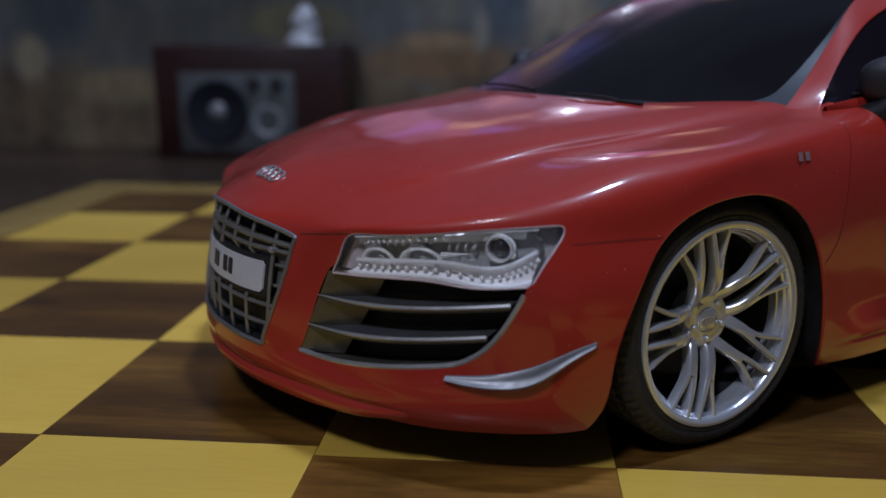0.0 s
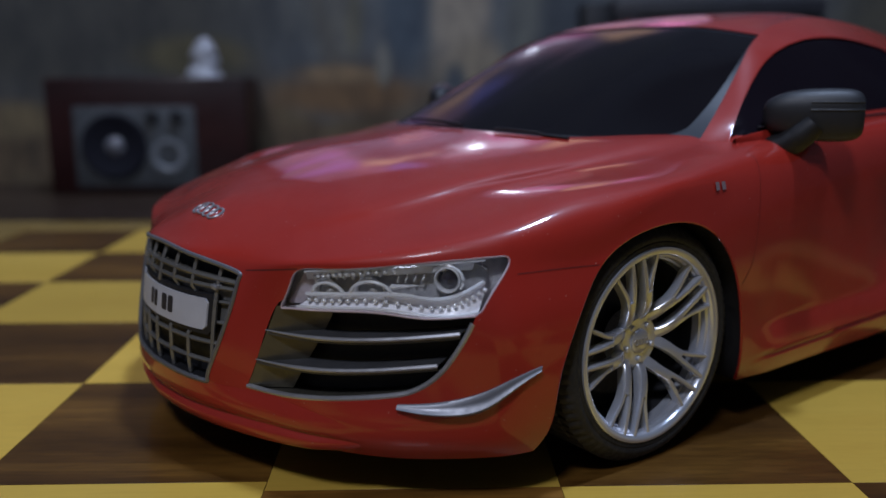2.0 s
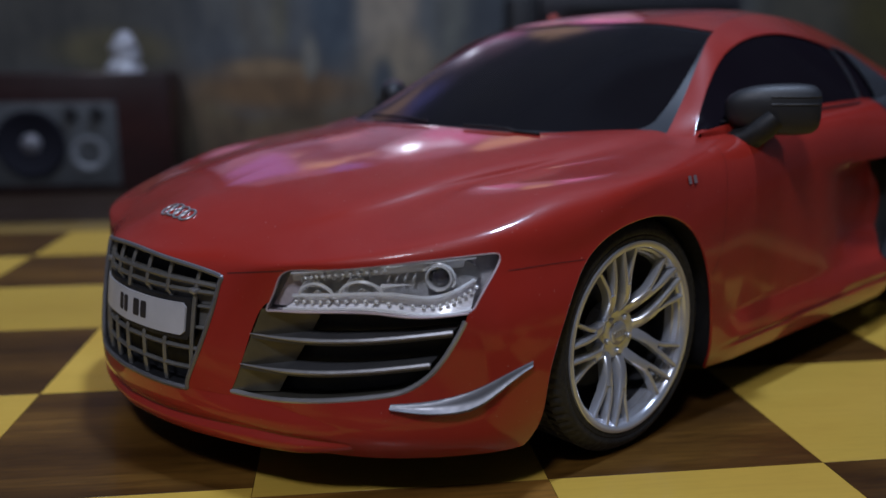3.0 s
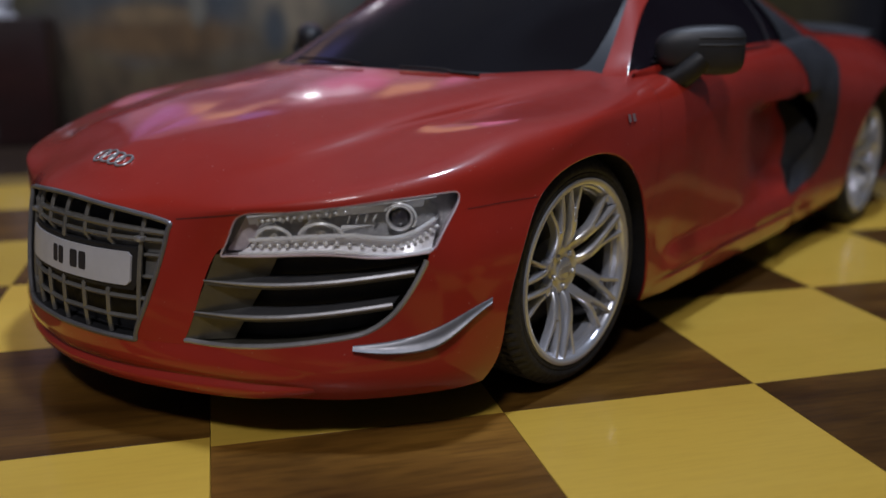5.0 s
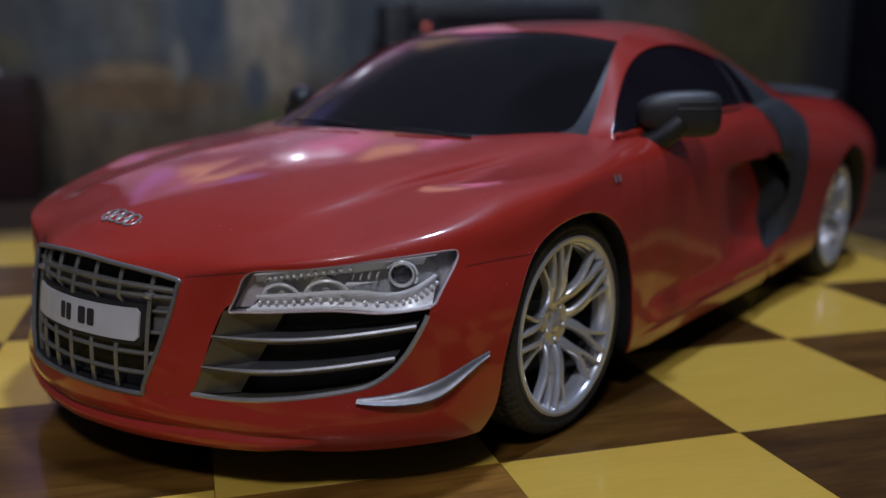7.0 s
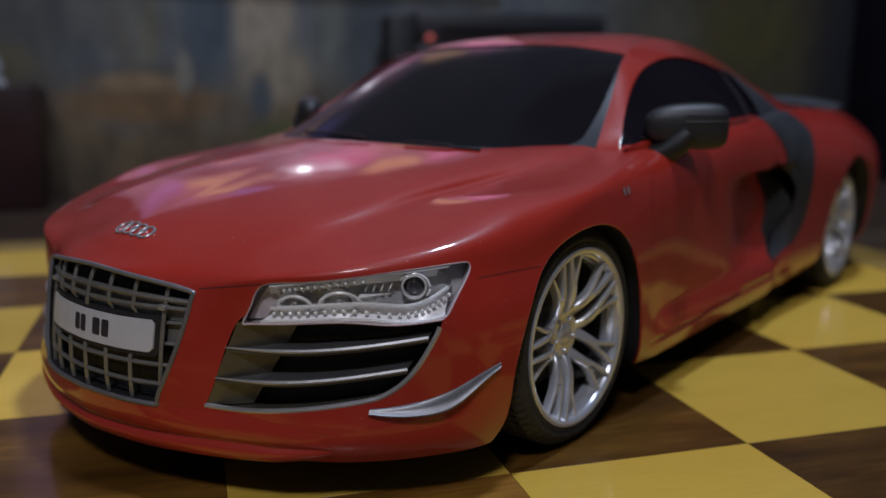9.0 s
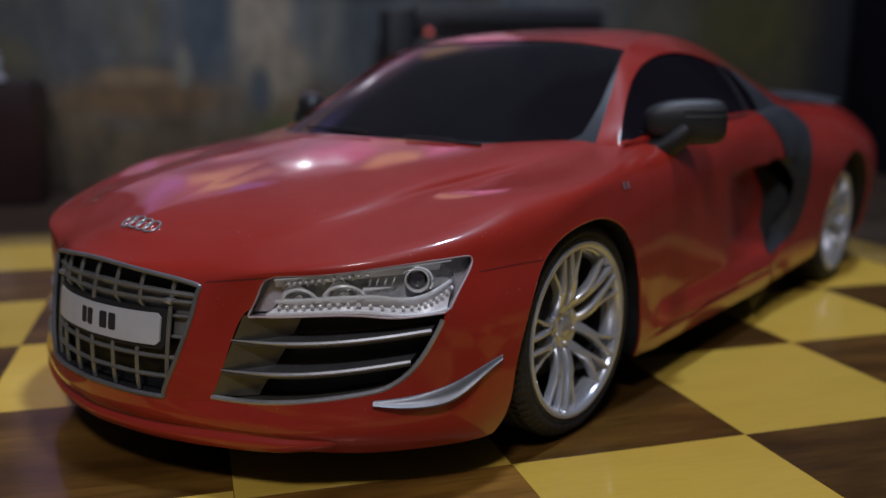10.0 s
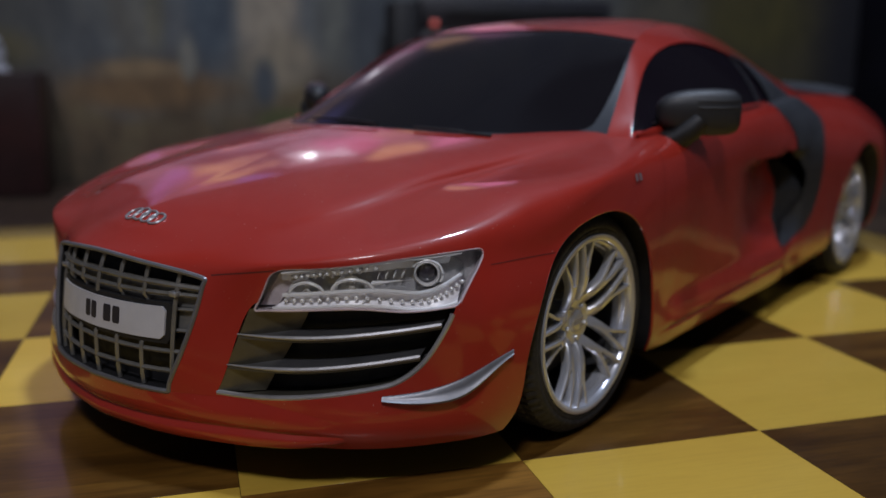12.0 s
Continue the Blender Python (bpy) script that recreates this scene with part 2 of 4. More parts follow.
RIM_WOOD = wood("board_border_wood", (0.26, 0.165, 0.042), (0.34, 0.225, 0.06), (0.40, 0.27, 0.08), 40, pore=0.3)
TABLE_WOOD = wood("table_wood", (0.022, 0.013, 0.008), (0.045, 0.028, 0.018), (0.075, 0.05, 0.032), 18, coat=0.25, rough=0.5)
CABINET = wood("cherry_cabinet_wood", (0.014, 0.004, 0.004), (0.026, 0.007, 0.007), (0.038, 0.011, 0.010), 25, coat=0.2, rough=0.45)
MURAL = mural_paint()


# ---- building ----
MM = 0.001


def part(name, verts, faces, mat, parent=None, label="", smooth=True, sharp=40, scale=MM):
    """One mesh object from vertices (in millimetres) and faces, under its thing."""
    me = bpy.data.meshes.new(name)
    me.from_pydata([tuple(float(c) * scale for c in v) for v in verts], [], [tuple(f) for f in faces])
    me.materials.append(mat)
    if smooth:
        me.polygons.foreach_set("use_smooth", [True] * len(me.polygons))
        me.set_sharp_from_angle(angle=radians(sharp))
    me.update()
    ob = new(name, me)
    ob.parent = parent
    if label:
        tagged(ob, label)
    return ob


def joined(*pieces):
    verts, faces = [], []
    for v, f in pieces:
        n = len(verts)
        verts += [tuple(p) for p in v]
        faces += [tuple(i + n for i in face) for face in f]
    return verts, faces


def flipped(verts, faces):
    return [(x, -y, z) for x, y, z in verts], [tuple(reversed(f)) for f in faces]


def moved(piece, m):
    return [tuple(m @ Vector(p)) for p in piece[0]], piece[1]


def pair(name, piece, mat, parent, label=""):
    """A part and its mirror image on the car's other side."""
    return [part(name, *side, mat, parent, label) for side in (piece, flipped(*piece))]


def box(x0, x1, y0, y1, z0, z1, bevel=0.0, segments=2):
    bm = bmesh.new()
    bmesh.ops.create_cube(bm, size=1.0)
    for v in bm.verts:
        v.co = (x0 + (v.co.x + 0.5) * (x1 - x0), y0 + (v.co.y + 0.5) * (y1 - y0), z0 + (v.co.z + 0.5) * (z1 - z0))
    if bevel:
        bmesh.ops.bevel(bm, geom=bm.edges[:], offset=bevel, segments=segments, profile=0.5, affect="EDGES")
    return take(bm)


def take(bm):
    bmesh.ops.recalc_face_normals(bm, faces=bm.faces[:])
    bm.verts.index_update()
    got = [tuple(v.co) for v in bm.verts], [tuple(v.index for v in f.verts) for f in bm.faces]
    bm.free()
    return got


def lathe(profile, steps=48, axis="y", full=True):
    """A profile of (radius, along) turned about an axis."""
    verts, faces, n = [], [], len(profile)
    for i in range(steps):
        a = 2 * math.pi * i / steps
        for r, h in profile:
            p = (r * math.cos(a), h, r * math.sin(a)) if axis == "y" else (r * math.cos(a), r * math.sin(a), h)
            verts.append(p)
    for i in range(steps):
        j = (i + 1) % steps
        for k in range(n - 1):
            f = (i * n + k, j * n + k, j * n + k + 1, i * n + k + 1)
            faces.append(f if axis == "z" else tuple(reversed(f)))
    return verts, faces


def spline(points, count, natural=True):
    """A natural cubic through the points (rows), sampled evenly by index."""
    p = np.asarray(points, float)
    n = len(p)
    a = np.eye(n)
    b = np.zeros_like(p)
    for i in range(1, n - 1):
        a[i, i - 1:i + 2] = 1, 4, 1
        b[i] = 6 * (p[i - 1] - 2 * p[i] + p[i + 1])
    m = np.linalg.solve(a, b.reshape(n, -1)).reshape(p.shape)
    t = np.linspace(0, n - 1, count)
    i = np.minimum(t.astype(int), n - 2)
    u = (t - i).reshape((-1,) + (1,) * (p.ndim - 1))
    w = 1 - u
    return w * p[i] + u * p[i + 1] + ((w ** 3 - w) * m[i] + (u ** 3 - u) * m[i + 1]) / 6


def grid_faces(rows, columns, closed=False):
    last = columns if closed else columns - 1
    return [(r * columns + c, r * columns + (c + 1) % columns, (r + 1) * columns + (c + 1) % columns, (r + 1) * columns + c) for r in range(rows - 1) for c in range(last)]


def loft(curves, along, across):
    """A fine grid through guide curves, each a row of points."""
    c = np.array(curves, float)
    rows = spline(np.swapaxes(c, 0, 1), along)
    full = spline(np.swapaxes(rows, 0, 1), across)
    return [tuple(p) for p in full.reshape(-1, 3)], grid_faces(across, along)


def tube(points, radius, sides=8, flat=1.0, up=(0, 0, 1)):
    """A round (or flattened) rod along points, closed at its ends."""
    p = [Vector(q) for q in points]
    verts, faces = [], []
    for i, q in enumerate(p):
        way = (p[min(i + 1, len(p) - 1)] - p[max(i - 1, 0)]).normalized()
        side = way.cross(Vector(up))
        side = side.normalized() if side.length > 1e-4 else Vector((1, 0, 0))
        over = side.cross(way)
        r = radius[i] if isinstance(radius, (list, tuple)) else radius
        for k in range(sides):
            a = 2 * math.pi * k / sides
            verts.append(tuple(q + side * (r * math.cos(a)) + over * (r * flat * math.sin(a))))
    faces = grid_faces(len(p), sides, True)
    faces += [tuple(reversed(range(sides))), tuple(range((len(p) - 1) * sides, len(p) * sides))]
    return verts, faces


def ball(centre, radius, steps=8):
    bm = bmesh.new()
    bmesh.ops.create_icosphere(bm, subdivisions=1 if steps < 8 else 2, radius=radius)
    for v in bm.verts:
        v.co += Vector(centre)
    return take(bm)


def outline(points, count=120, closed=True):
    """A rounded closed outline through plan points."""
    p = np.array(points, float)
    n = len(p)
    wide = np.concatenate([p[-3:], p, p[:3]])
    s = spline(wide, (n + 5) * 24 + 1)
    return s[3 * 24:(n + 3) * 24:max(1, n * 24 // count)]


def inside(poly, q):
    """The signed distance of plan points q to a polygon: below zero inside it."""
    a, b = poly, np.roll(poly, -1, 0)
    d = np.full(len(q), 1e9)
    hit = np.zeros(len(q), bool)
    for (x0, y0), (x1, y1) in zip(a, b):
        e = np.array((x1 - x0, y1 - y0))
        w = q - (x0, y0)
        u = np.clip((w @ e) / max(e @ e, 1e-12), 0, 1)
        d = np.minimum(d, np.hypot(*(w - u[:, None] * e).T))
        cross = (y0 > q[:, 1]) != (y1 > q[:, 1])
        with np.errstate(divide="ignore", invalid="ignore"):
            hit ^= cross & (q[:, 0] < (x1 - x0) * (q[:, 1] - y0) / (y1 - y0) + x0)
    return np.where(hit, -d, d)


def split(piece, field):
    """Cuts a sheet along field = 0. Returns the inner sheet, the outer one and the cut's edges on the outer one."""
    verts, faces = list(piece[0]), piece[1]
    f = list(field(np.array(verts)))
    cut, kept = {}, ([], [])
    rim = []
    for face in faces:
        signs = [f[i] < 0 for i in face]
        if all(signs) or not any(signs):
            kept[0 if signs[0] else 1].append(tuple(face))
            continue
        ins, outs, new_pts = [], [], []
        for a, b in zip(face, face[1:] + face[:1]):
            (ins if f[a] < 0 else outs).append(a)
            if (f[a] < 0) != (f[b] < 0):
                key = (min(a, b), max(a, b))
                if key not in cut:
                    u = f[a] / (f[a] - f[b])
                    cut[key] = len(verts)
                    verts.append(tuple(va + u * (vb - va) for va, vb in zip(verts[a], verts[b])))
                    f.append(0.0)
                ins.append(cut[key])
                outs.append(cut[key])
                new_pts.append(cut[key])
        if len(ins) > 2:
            kept[0].append(tuple(ins))
        if len(outs) > 2:
            kept[1].append(tuple(outs))
        if len(new_pts) == 2:
            rim.append(tuple(new_pts))

    def tidy(fs):
        used = sorted({i for face in fs for i in face})
        at = {i: n for n, i in enumerate(used)}
        return [verts[i] for i in used], [tuple(at[i] for i in face) for face in fs]
    return tidy(kept[0]), tidy(kept[1]), [(verts[a], verts[b]) for a, b in rim]


def skirt(rim, shift, steps=1):
    """Walls that run from a cut's edges by a shift."""
    verts, faces = [], []
    d = Vector(shift)
    for a, b in rim:
        n = len(verts)
        a, b = Vector(a), Vector(b)
        verts += [tuple(a), tuple(b), tuple(b + d), tuple(a + d)]
        faces.append((n, n + 1, n + 2, n + 3))
    bm = bmesh.new()
    vs = [bm.verts.new(v) for v in verts]
    for f in faces:
        bm.faces.new([vs[i] for i in f])
    bmesh.ops.remove_doubles(bm, verts=bm.verts[:], dist=1e-4)
    bm.verts.index_update()
    got = [tuple(v.co) for v in bm.verts], [tuple(v.index for v in f.verts) for f in bm.faces]
    bm.free()
    return got


# ---- the room ----
def structure(name, piece, mat, label, scale=1.0):
    return tagged(part(name, *piece, mat, None, label, False, scale=scale), label, name.split("_")[0], kind="structure")


TABLE_Z = -0.025
WALL_Y = 0.645
PLASTER = speckled("grey_plaster", (0.13, 0.125, 0.13), 0.8, 30, 0.15, bump=0.2)
FLOOR_WOOD = wood("floor_wood", (0.05, 0.03, 0.018), (0.09, 0.055, 0.03), (0.14, 0.09, 0.05), 14, coat=0.2, rough=0.5)
structure("floor", box(-1.8, 2.2, -2.4, 0.75, -0.83, -0.78), FLOOR_WOOD, "brown wooden floor of the dim room")
structure("ceiling", box(-1.8, 2.2, -2.4, 0.75, 1.72, 1.77), PLASTER, "plain grey plaster ceiling of the room")
structure("wall_mural", box(-1.8, 2.2, WALL_Y, 0.75, -0.78, 1.72), MURAL, "wall painted with a dim slate and brown landscape")
structure("wall_back", box(-1.8, 2.2, -2.4, -2.3, -0.78, 1.72), PLASTER, "plain grey plaster wall behind the table")
structure("wall_left", box(-1.8, -1.7, -2.3, WALL_Y, -0.78, 1.72), PLASTER, "plain grey plaster side wall of the room")
structure("wall_right", box(2.1, 2.2, -2.3, WALL_Y, -0.78, 1.72), PLASTER, "plain grey plaster side wall of the room")


def table():
    t = tagged(new("table"), "dark brown wooden table standing against the painted wall", "table")
    t.location = (0, 0, -0.78)
    top = -0.78
    part("tabletop", *box(-1.1, 1.3, -0.55, WALL_Y - 0.004, TABLE_Z - 0.03 - top, TABLE_Z - top, 0.004), TABLE_WOOD, t, scale=1.0)
    for x in (-1.0, 1.15):
        for y in (-0.48, 0.54):
            part("leg", *box(x, x + 0.06, y, y + 0.06, 0.0, TABLE_Z - 0.03 - top, 0.004), TABLE_WOOD, t, scale=1.0)
    return t


table()


def ceiling_lamp():
    t = tagged(new("ceiling_lamp"), "round white glass lamp hanging under the ceiling", "lamp")
    t.location = LAMP_AT
    part("globe", *lathe([(0.001, -0.09), (0.05, -0.08), (0.085, -0.045), (0.095, 0.0), (0.085, 0.045), (0.05, 0.08), (0.02, 0.09)], 32, "z"), glowing("lamp_glass", (1.0, 0.88, 0.72), 6.0), t, scale=1.0)
    part("rod", *lathe([(0.008, 0.09), (0.008, 1.72 - LAMP_AT[2])], 12, "z"), SILVER, t, scale=1.0)
    d = bpy.data.lights.new("bulb", "POINT")
    d.energy, d.color, d.shadow_soft_size = LAMP_WATTS, LAMP_COLOUR, 0.1
    lamp = new("bulb", d)
    lamp.location = (LAMP_AT[0], LAMP_AT[1], LAMP_AT[2])
    t.children[0].visible_shadow = False


ceiling_lamp()


def ceiling_panel():
    t = tagged(new("ceiling_light"), "flat round cool white light under the ceiling", "ceiling light")
    t.location = TOP_LAMP_AT
    part("housing", *lathe([(0.001, 0.06), (0.17, 0.06), (0.17, 0.015), (0.16, 0.01)], 40, "z"), PLASTER, t, scale=1.0)
    part("diffuser", *lathe([(0.16, 0.012), (0.12, 0.006), (0.001, 0.004)], 40, "z"), glowing("diffuser_white", TOP_LAMP_COLOUR, 3.0), t, scale=1.0)
    d = bpy.data.lights.new("panel", "AREA")
    d.shape, d.size, d.energy, d.color = "DISK", 0.14, TOP_LAMP_WATTS, TOP_LAMP_COLOUR
    lamp = new("panel", d)
    lamp.location = (TOP_LAMP_AT[0], TOP_LAMP_AT[1], TOP_LAMP_AT[2] - 0.004)


ceiling_panel()

# ---- the chessboard ----
S = 0.05
KINK = 0.0034
# sheen and shade of single walnut squares, put into their tone
SQUARE_SHEEN = {(1, -1): 2.0, (0, 0): 0.95, (0, -2): 1.4, (3, -1): 0.8}


def chessboard():
    b = tagged(new("chessboard"), "varnished wooden chessboard with walnut and yellow maple squares", "chessboard")
    low, high_x, high_y = (-2 * S, -3 * S), 6 * S, 5 * S
    part("core", *box(-2.56 * S, 6.56 * S, -3.56 * S, 5.62 * S, TABLE_Z, -0.0022, 0.001), RIM_WOOD, b, scale=1.0)
    for x0, x1, y0, y1 in ((-2.56 * S, -2 * S - 0.002, -3.56 * S, 5.62 * S), (6 * S + 0.002, 6.56 * S, -3.56 * S, 5.62 * S), (-2 * S - 0.002, 6 * S + 0.002, -3.56 * S, -3 * S - 0.002), (-2 * S - 0.002, 6 * S + 0.002, 5 * S + 0.006, 5.62 * S)):
        part("border", *box(x0, x1, y0, y1, -0.0021, 0.0001, 0.0004), RIM_WOOD, b, scale=1.0)
    meshes = {}
    rng = random.Random(3)
    for i in range(-2, 6):
        for j in range(-3, 5):
            dark = (i + j) % 2 == 0
            if dark not in meshes:
                meshes[dark] = part("square", *box(0.00005, S - 0.00005, 0.00005, S - 0.00005, -0.0022, 0, 0.00003, 1), WALNUT if dark else MAPLE, b, scale=1.0)
                ob = meshes[dark]
            else:
                ob = new("square", meshes[dark].data)
                ob.parent = b
            shade = rng.uniform(0.85, 1.15) * SQUARE_SHEEN.get((i, j), 1.0)
            ob.color = (shade, shade, shade, 1)
            ob.location = (i * S, j * S + (KINK if i < 1 else 0.0), rng.uniform(-0.00004, 0))
    return b


chessboard()

# ---- the toy car ----
# All lengths of the car in millimetres: x back from the nose, y to the car's right, z up.
# Guide curves of one half, from the nose round the corner and along the side to the tail: (x, half width, z).
SILL = [(-4, 0, 8.0), (-2.5, 13, 8.0), (1, 26, 8.1), (6, 38, 8.2), (14, 49, 8), (25, 58, 8.3), (37, 61.5, 8.5), (60, 61, 9), (84, 62, 9.5), (120, 61.5, 9.5), (165, 61.5, 10), (205, 61, 10.5), (243, 61, 11), (275, 59, 13), (293, 45, 14), (298, 0, 14)]
LIP = [(-6.5, 0, 11), (-5, 13, 11), (-1, 26.5, 11.2), (4.5, 39, 11.7), (12.5, 50, 12), (24, 59.5, 12.3), (36, 63, 12.5), (60, 64, 13), (84, 64, 14), (120, 63.2, 14.5), (165, 63, 15), (205, 63.5, 15), (243, 65, 15), (276, 62, 17), (295, 46, 18), (301, 0, 18)]
BUMPER = [(-8, 0, 19), (-6.2, 13.5, 19), (-1, 26.5, 18), (5.5, 40, 18), (15, 51.5, 18.5), (25, 60, 19.5), (36, 64, 20), (60, 66, 22), (84, 64.4, 22), (120, 63.3, 24), (165, 62.6, 25), (205, 64.3, 24), (243, 66.5, 24), (277, 64, 25), (297, 47, 25), (303, 0, 25)]
WAIST = [(-7, 0, 31), (-5.3, 12.5, 31), (-0.3, 24.5, 30.5), (3.5, 33, 31), (10.5, 45, 31.3), (24, 58.7, 31.8), (37, 63.6, 32), (60, 66, 34), (84, 64.5, 35), (120, 62.9, 37), (165, 61.9, 38), (205, 65, 36), (243, 67.5, 36), (277, 65, 36), (298, 47, 36), (304, 0, 36)]
SEAM_LINE = [(-5, 0, 37.3), (-3.8, 12, 37.0), (0.5, 23.5, 36), (5, 36, 38), (13, 48, 39.3), (27.5, 58.7, 40.7), (42, 63, 40), (60, 64.5, 46), (84, 63.7, 47), (120, 62.8, 50), (165, 62.0, 51), (205, 64, 50), (243, 66, 49), (277, 62, 49), (297, 45, 48), (303, 0, 47)]
CREST = [(-3.2, 0, 38.8), (-2.2, 11.5, 38.8), (2.2, 24, 38.6), (7, 36.3, 40), (18, 47.5, 42.6), (32, 55.5, 45.8), (43, 59.3, 48.4), (61, 61, 50.8), (84, 60.2, 53.2), (120, 60.3, 56.2), (165, 58.5, 59), (205, 56, 61), (243, 57, 60), (275, 52, 58.5), (292, 38, 56), (298, 0, 54)]
VALLEY = [(-0.8, 0, 40.4), (0.4, 10, 40.5), (5, 21.5, 41.0), (13, 32, 43.4), (24.5, 38.6, 45.8), (36, 41.5, 48.0), (47, 44, 49.6), (62, 47.5, 51.8), (84, 53, 54.8), (120, 56, 57.3), (165, 54, 60.5), (205, 51.5, 62), (243, 51.5, 61), (275, 47, 59.2), (291, 34.5, 57), (296.5, 0, 55.5)]
RIDGE = [(0.6, 0, 41.4), (2.6, 7.5, 42.2), (7.5, 18.5, 42.8), (15.5, 28.6, 45.4), (27, 35.0, 48.1), (38.3, 37.9, 50.1), (49, 40.4, 51.5), (63, 43.8, 53.3), (84, 48.5, 56), (120, 52, 57.7), (165, 50, 61.2), (205, 47, 63), (243, 47, 61.5), (275, 43.5, 59.6), (289.5, 31, 58), (294.7, 0, 57)]
BONNET = [(1.8, 0, 42.2), (5, 4.5, 43.6), (12, 10, 46), (21.5, 15.5, 48.9), (33, 20.5, 51.5), (43, 24.5, 53.0), (53, 27, 54.4), (65, 31, 55.7), (84, 38, 57.2), (120, 42, 58.5), (165, 40, 62.5), (205, 37, 64.5), (243, 37, 62.6), (275, 35, 60.3), (288, 24, 59), (293.3, 0, 58)]
MIDDLE = [(2.5, 0, 43), (7, 0, 44.8), (15, 0, 47.3), (25, 0, 50), (36, 0, 52.5), (46, 0, 54.3), (55, 0, 55.6), (66, 0, 57), (84, 0, 58), (120, 0, 60), (165, 0, 64), (205, 0, 66), (243, 0, 64), (275, 0, 61), (287, 0, 60), (292, 0, 59)]
# Guide curves of the cabin, from the windscreen's foot to the tail.
ROOF_MID = [(61, 0, 56.5), (75, 0, 63.2), (95, 0, 72.5), (115, 0, 80), (135, 0, 83.7), (155, 0, 84.5), (180, 0, 82), (205, 0, 77), (230, 0, 70), (255, 0, 62)]
ROOF_SIDE = [(64.2, 24, 56.4), (77.5, 23.5, 63.0), (96.2, 22.5, 72.1), (115, 21.5, 79.4), (135, 21, 83.1), (155, 20.5, 83.9), (180, 20, 81.3), (205, 20, 76.2), (230, 20, 69.2), (255, 20, 61.7)]
ROOF_EDGE = [(72.4, 38.8, 55.9), (85.6, 36.8, 62.3), (102.2, 34.4, 71.1), (118, 31.6, 78.2), (137, 30.2, 82.2), (156, 29.2, 83), (181, 28.5, 80.3), (206, 28, 75.2), (231, 27.5, 68.3), (255, 27, 61)]
PILLAR_IN = [(84.9, 50.5, 55.3), (95.5, 46.9, 61.5), (107.3, 43.0, 70), (118.8, 39.2, 76.9), (136.5, 35.6, 81.2), (155.9, 35.0, 81.8), (182.0, 34.0, 79), (207.0, 33.0, 74), (232.0, 32.0, 67.5), (255.0, 31.0, 60.5)]
PILLAR_OUT = [(89.3, 54.2, 54.0), (96.4, 51.0, 60.6), (105.4, 47.4, 66.7), (116.4, 44.4, 72.7), (132, 43.0, 76.6), (151, 43.6, 76.6), (178, 43.5, 72.6), (207, 44, 67.0), (232, 44, 62), (255, 43, 57)]
PILLAR_EDGE = [(a[0] + 0.07 * (b[0] - a[0]), a[1] + 0.07 * (b[1] - a[1]) + 0.05, a[2] + 0.07 * (b[2] - a[2])) for a, b in zip(PILLAR_IN, PILLAR_OUT)]
PILLAR_FACE = [(a[0] + 0.45 * (b[0] - a[0]), a[1] + 0.45 * (b[1] - a[1]) + 0.1, a[2] + 0.45 * (b[2] - a[2])) for a, b in zip(PILLAR_IN, PILLAR_OUT)]
BELT = [(90, 55.4, 56.0), (100, 56.5, 57.2), (112, 57, 58), (125, 57.2, 58.8), (140, 57, 59.4), (155, 56.8, 59.9), (182, 55, 60.2), (207, 53.5, 59.6), (232, 51, 58), (255, 48, 55)]
FOOT = [(92, 54.5, 50), (100, 56, 50), (112, 56.5, 50), (125, 56.7, 50), (140, 56.5, 50), (155, 56.3, 50), (182, 54.5, 50), (207, 53, 50), (232, 50.5, 50), (255, 47.5, 49)]


def half(curves, along, each, middle_first):
    """A sheet through one half's curves, smooth across the car's middle: each gap between curves has so many rows."""
    twin = [(x, -l, z) for x, l, z in curves[1 if middle_first else -2]]
    rows = (len(curves) - 1) * each + 1
    v, _ = loft([twin] + curves if middle_first else curves + [twin], along, rows + each)
    v = v[each * along:] if middle_first else v[:rows * along]
    return [(x, -max(y, 0.0), z) for x, y, z in v], grid_faces(rows, along)


def plan(axes, poly, **limits):
    """A field for split(): inside an outline drawn on two axes, within limits of x."""
    def field(p):
        q = p[:, list(axes)].copy()
        if axes[0] == 1:
            q[:, 0] *= -1
        d = inside(poly, q)
        for limit, sign in (("x_max", 1), ("x_min", -1)):
            if limit in limits:
                d = np.maximum(d, sign * (p[:, 0] - limits[limit]))
        return d
    return field


def sill_step(v):
    """The door stands back above a sloping sill; behind it a hollow leads into the side intake."""
    x, y, z = v
    ends = min(1.0, max(0.0, (x - 87) / 8)) * min(1.0, max(0.0, (176 - x) / 8))
    top = 20.6 + (x - 90) * 0.012
    low = 14.4 + (x - 90) * 0.02
    if z > top:
        out = -0.5 * max(0.0, 1 - (z - top) / 17) ** 1.2
    elif z > low:
        out = 0.75 - 1.25 * (z - low) / (top - low)
    else:
        out = 0.75 if z < low - 1.1 else 0.25
    # a hollow that deepens towards the side intake, under a crease
    s = min(1.0, max(0.0, (x - 129) / 42))
    crease = 46.0 + (x - 130) * 0.02
    hollow = s * s * (3 - 2 * s) * min(1.0, max(0.0, (crease - z) / 1.3)) * min(1.0, max(0.0, (z - 20.5) / 7)) * min(1.0, max(0.0, (183 - x) / 7))
    return (x, y + 5.0 * hollow - out * ends, z)


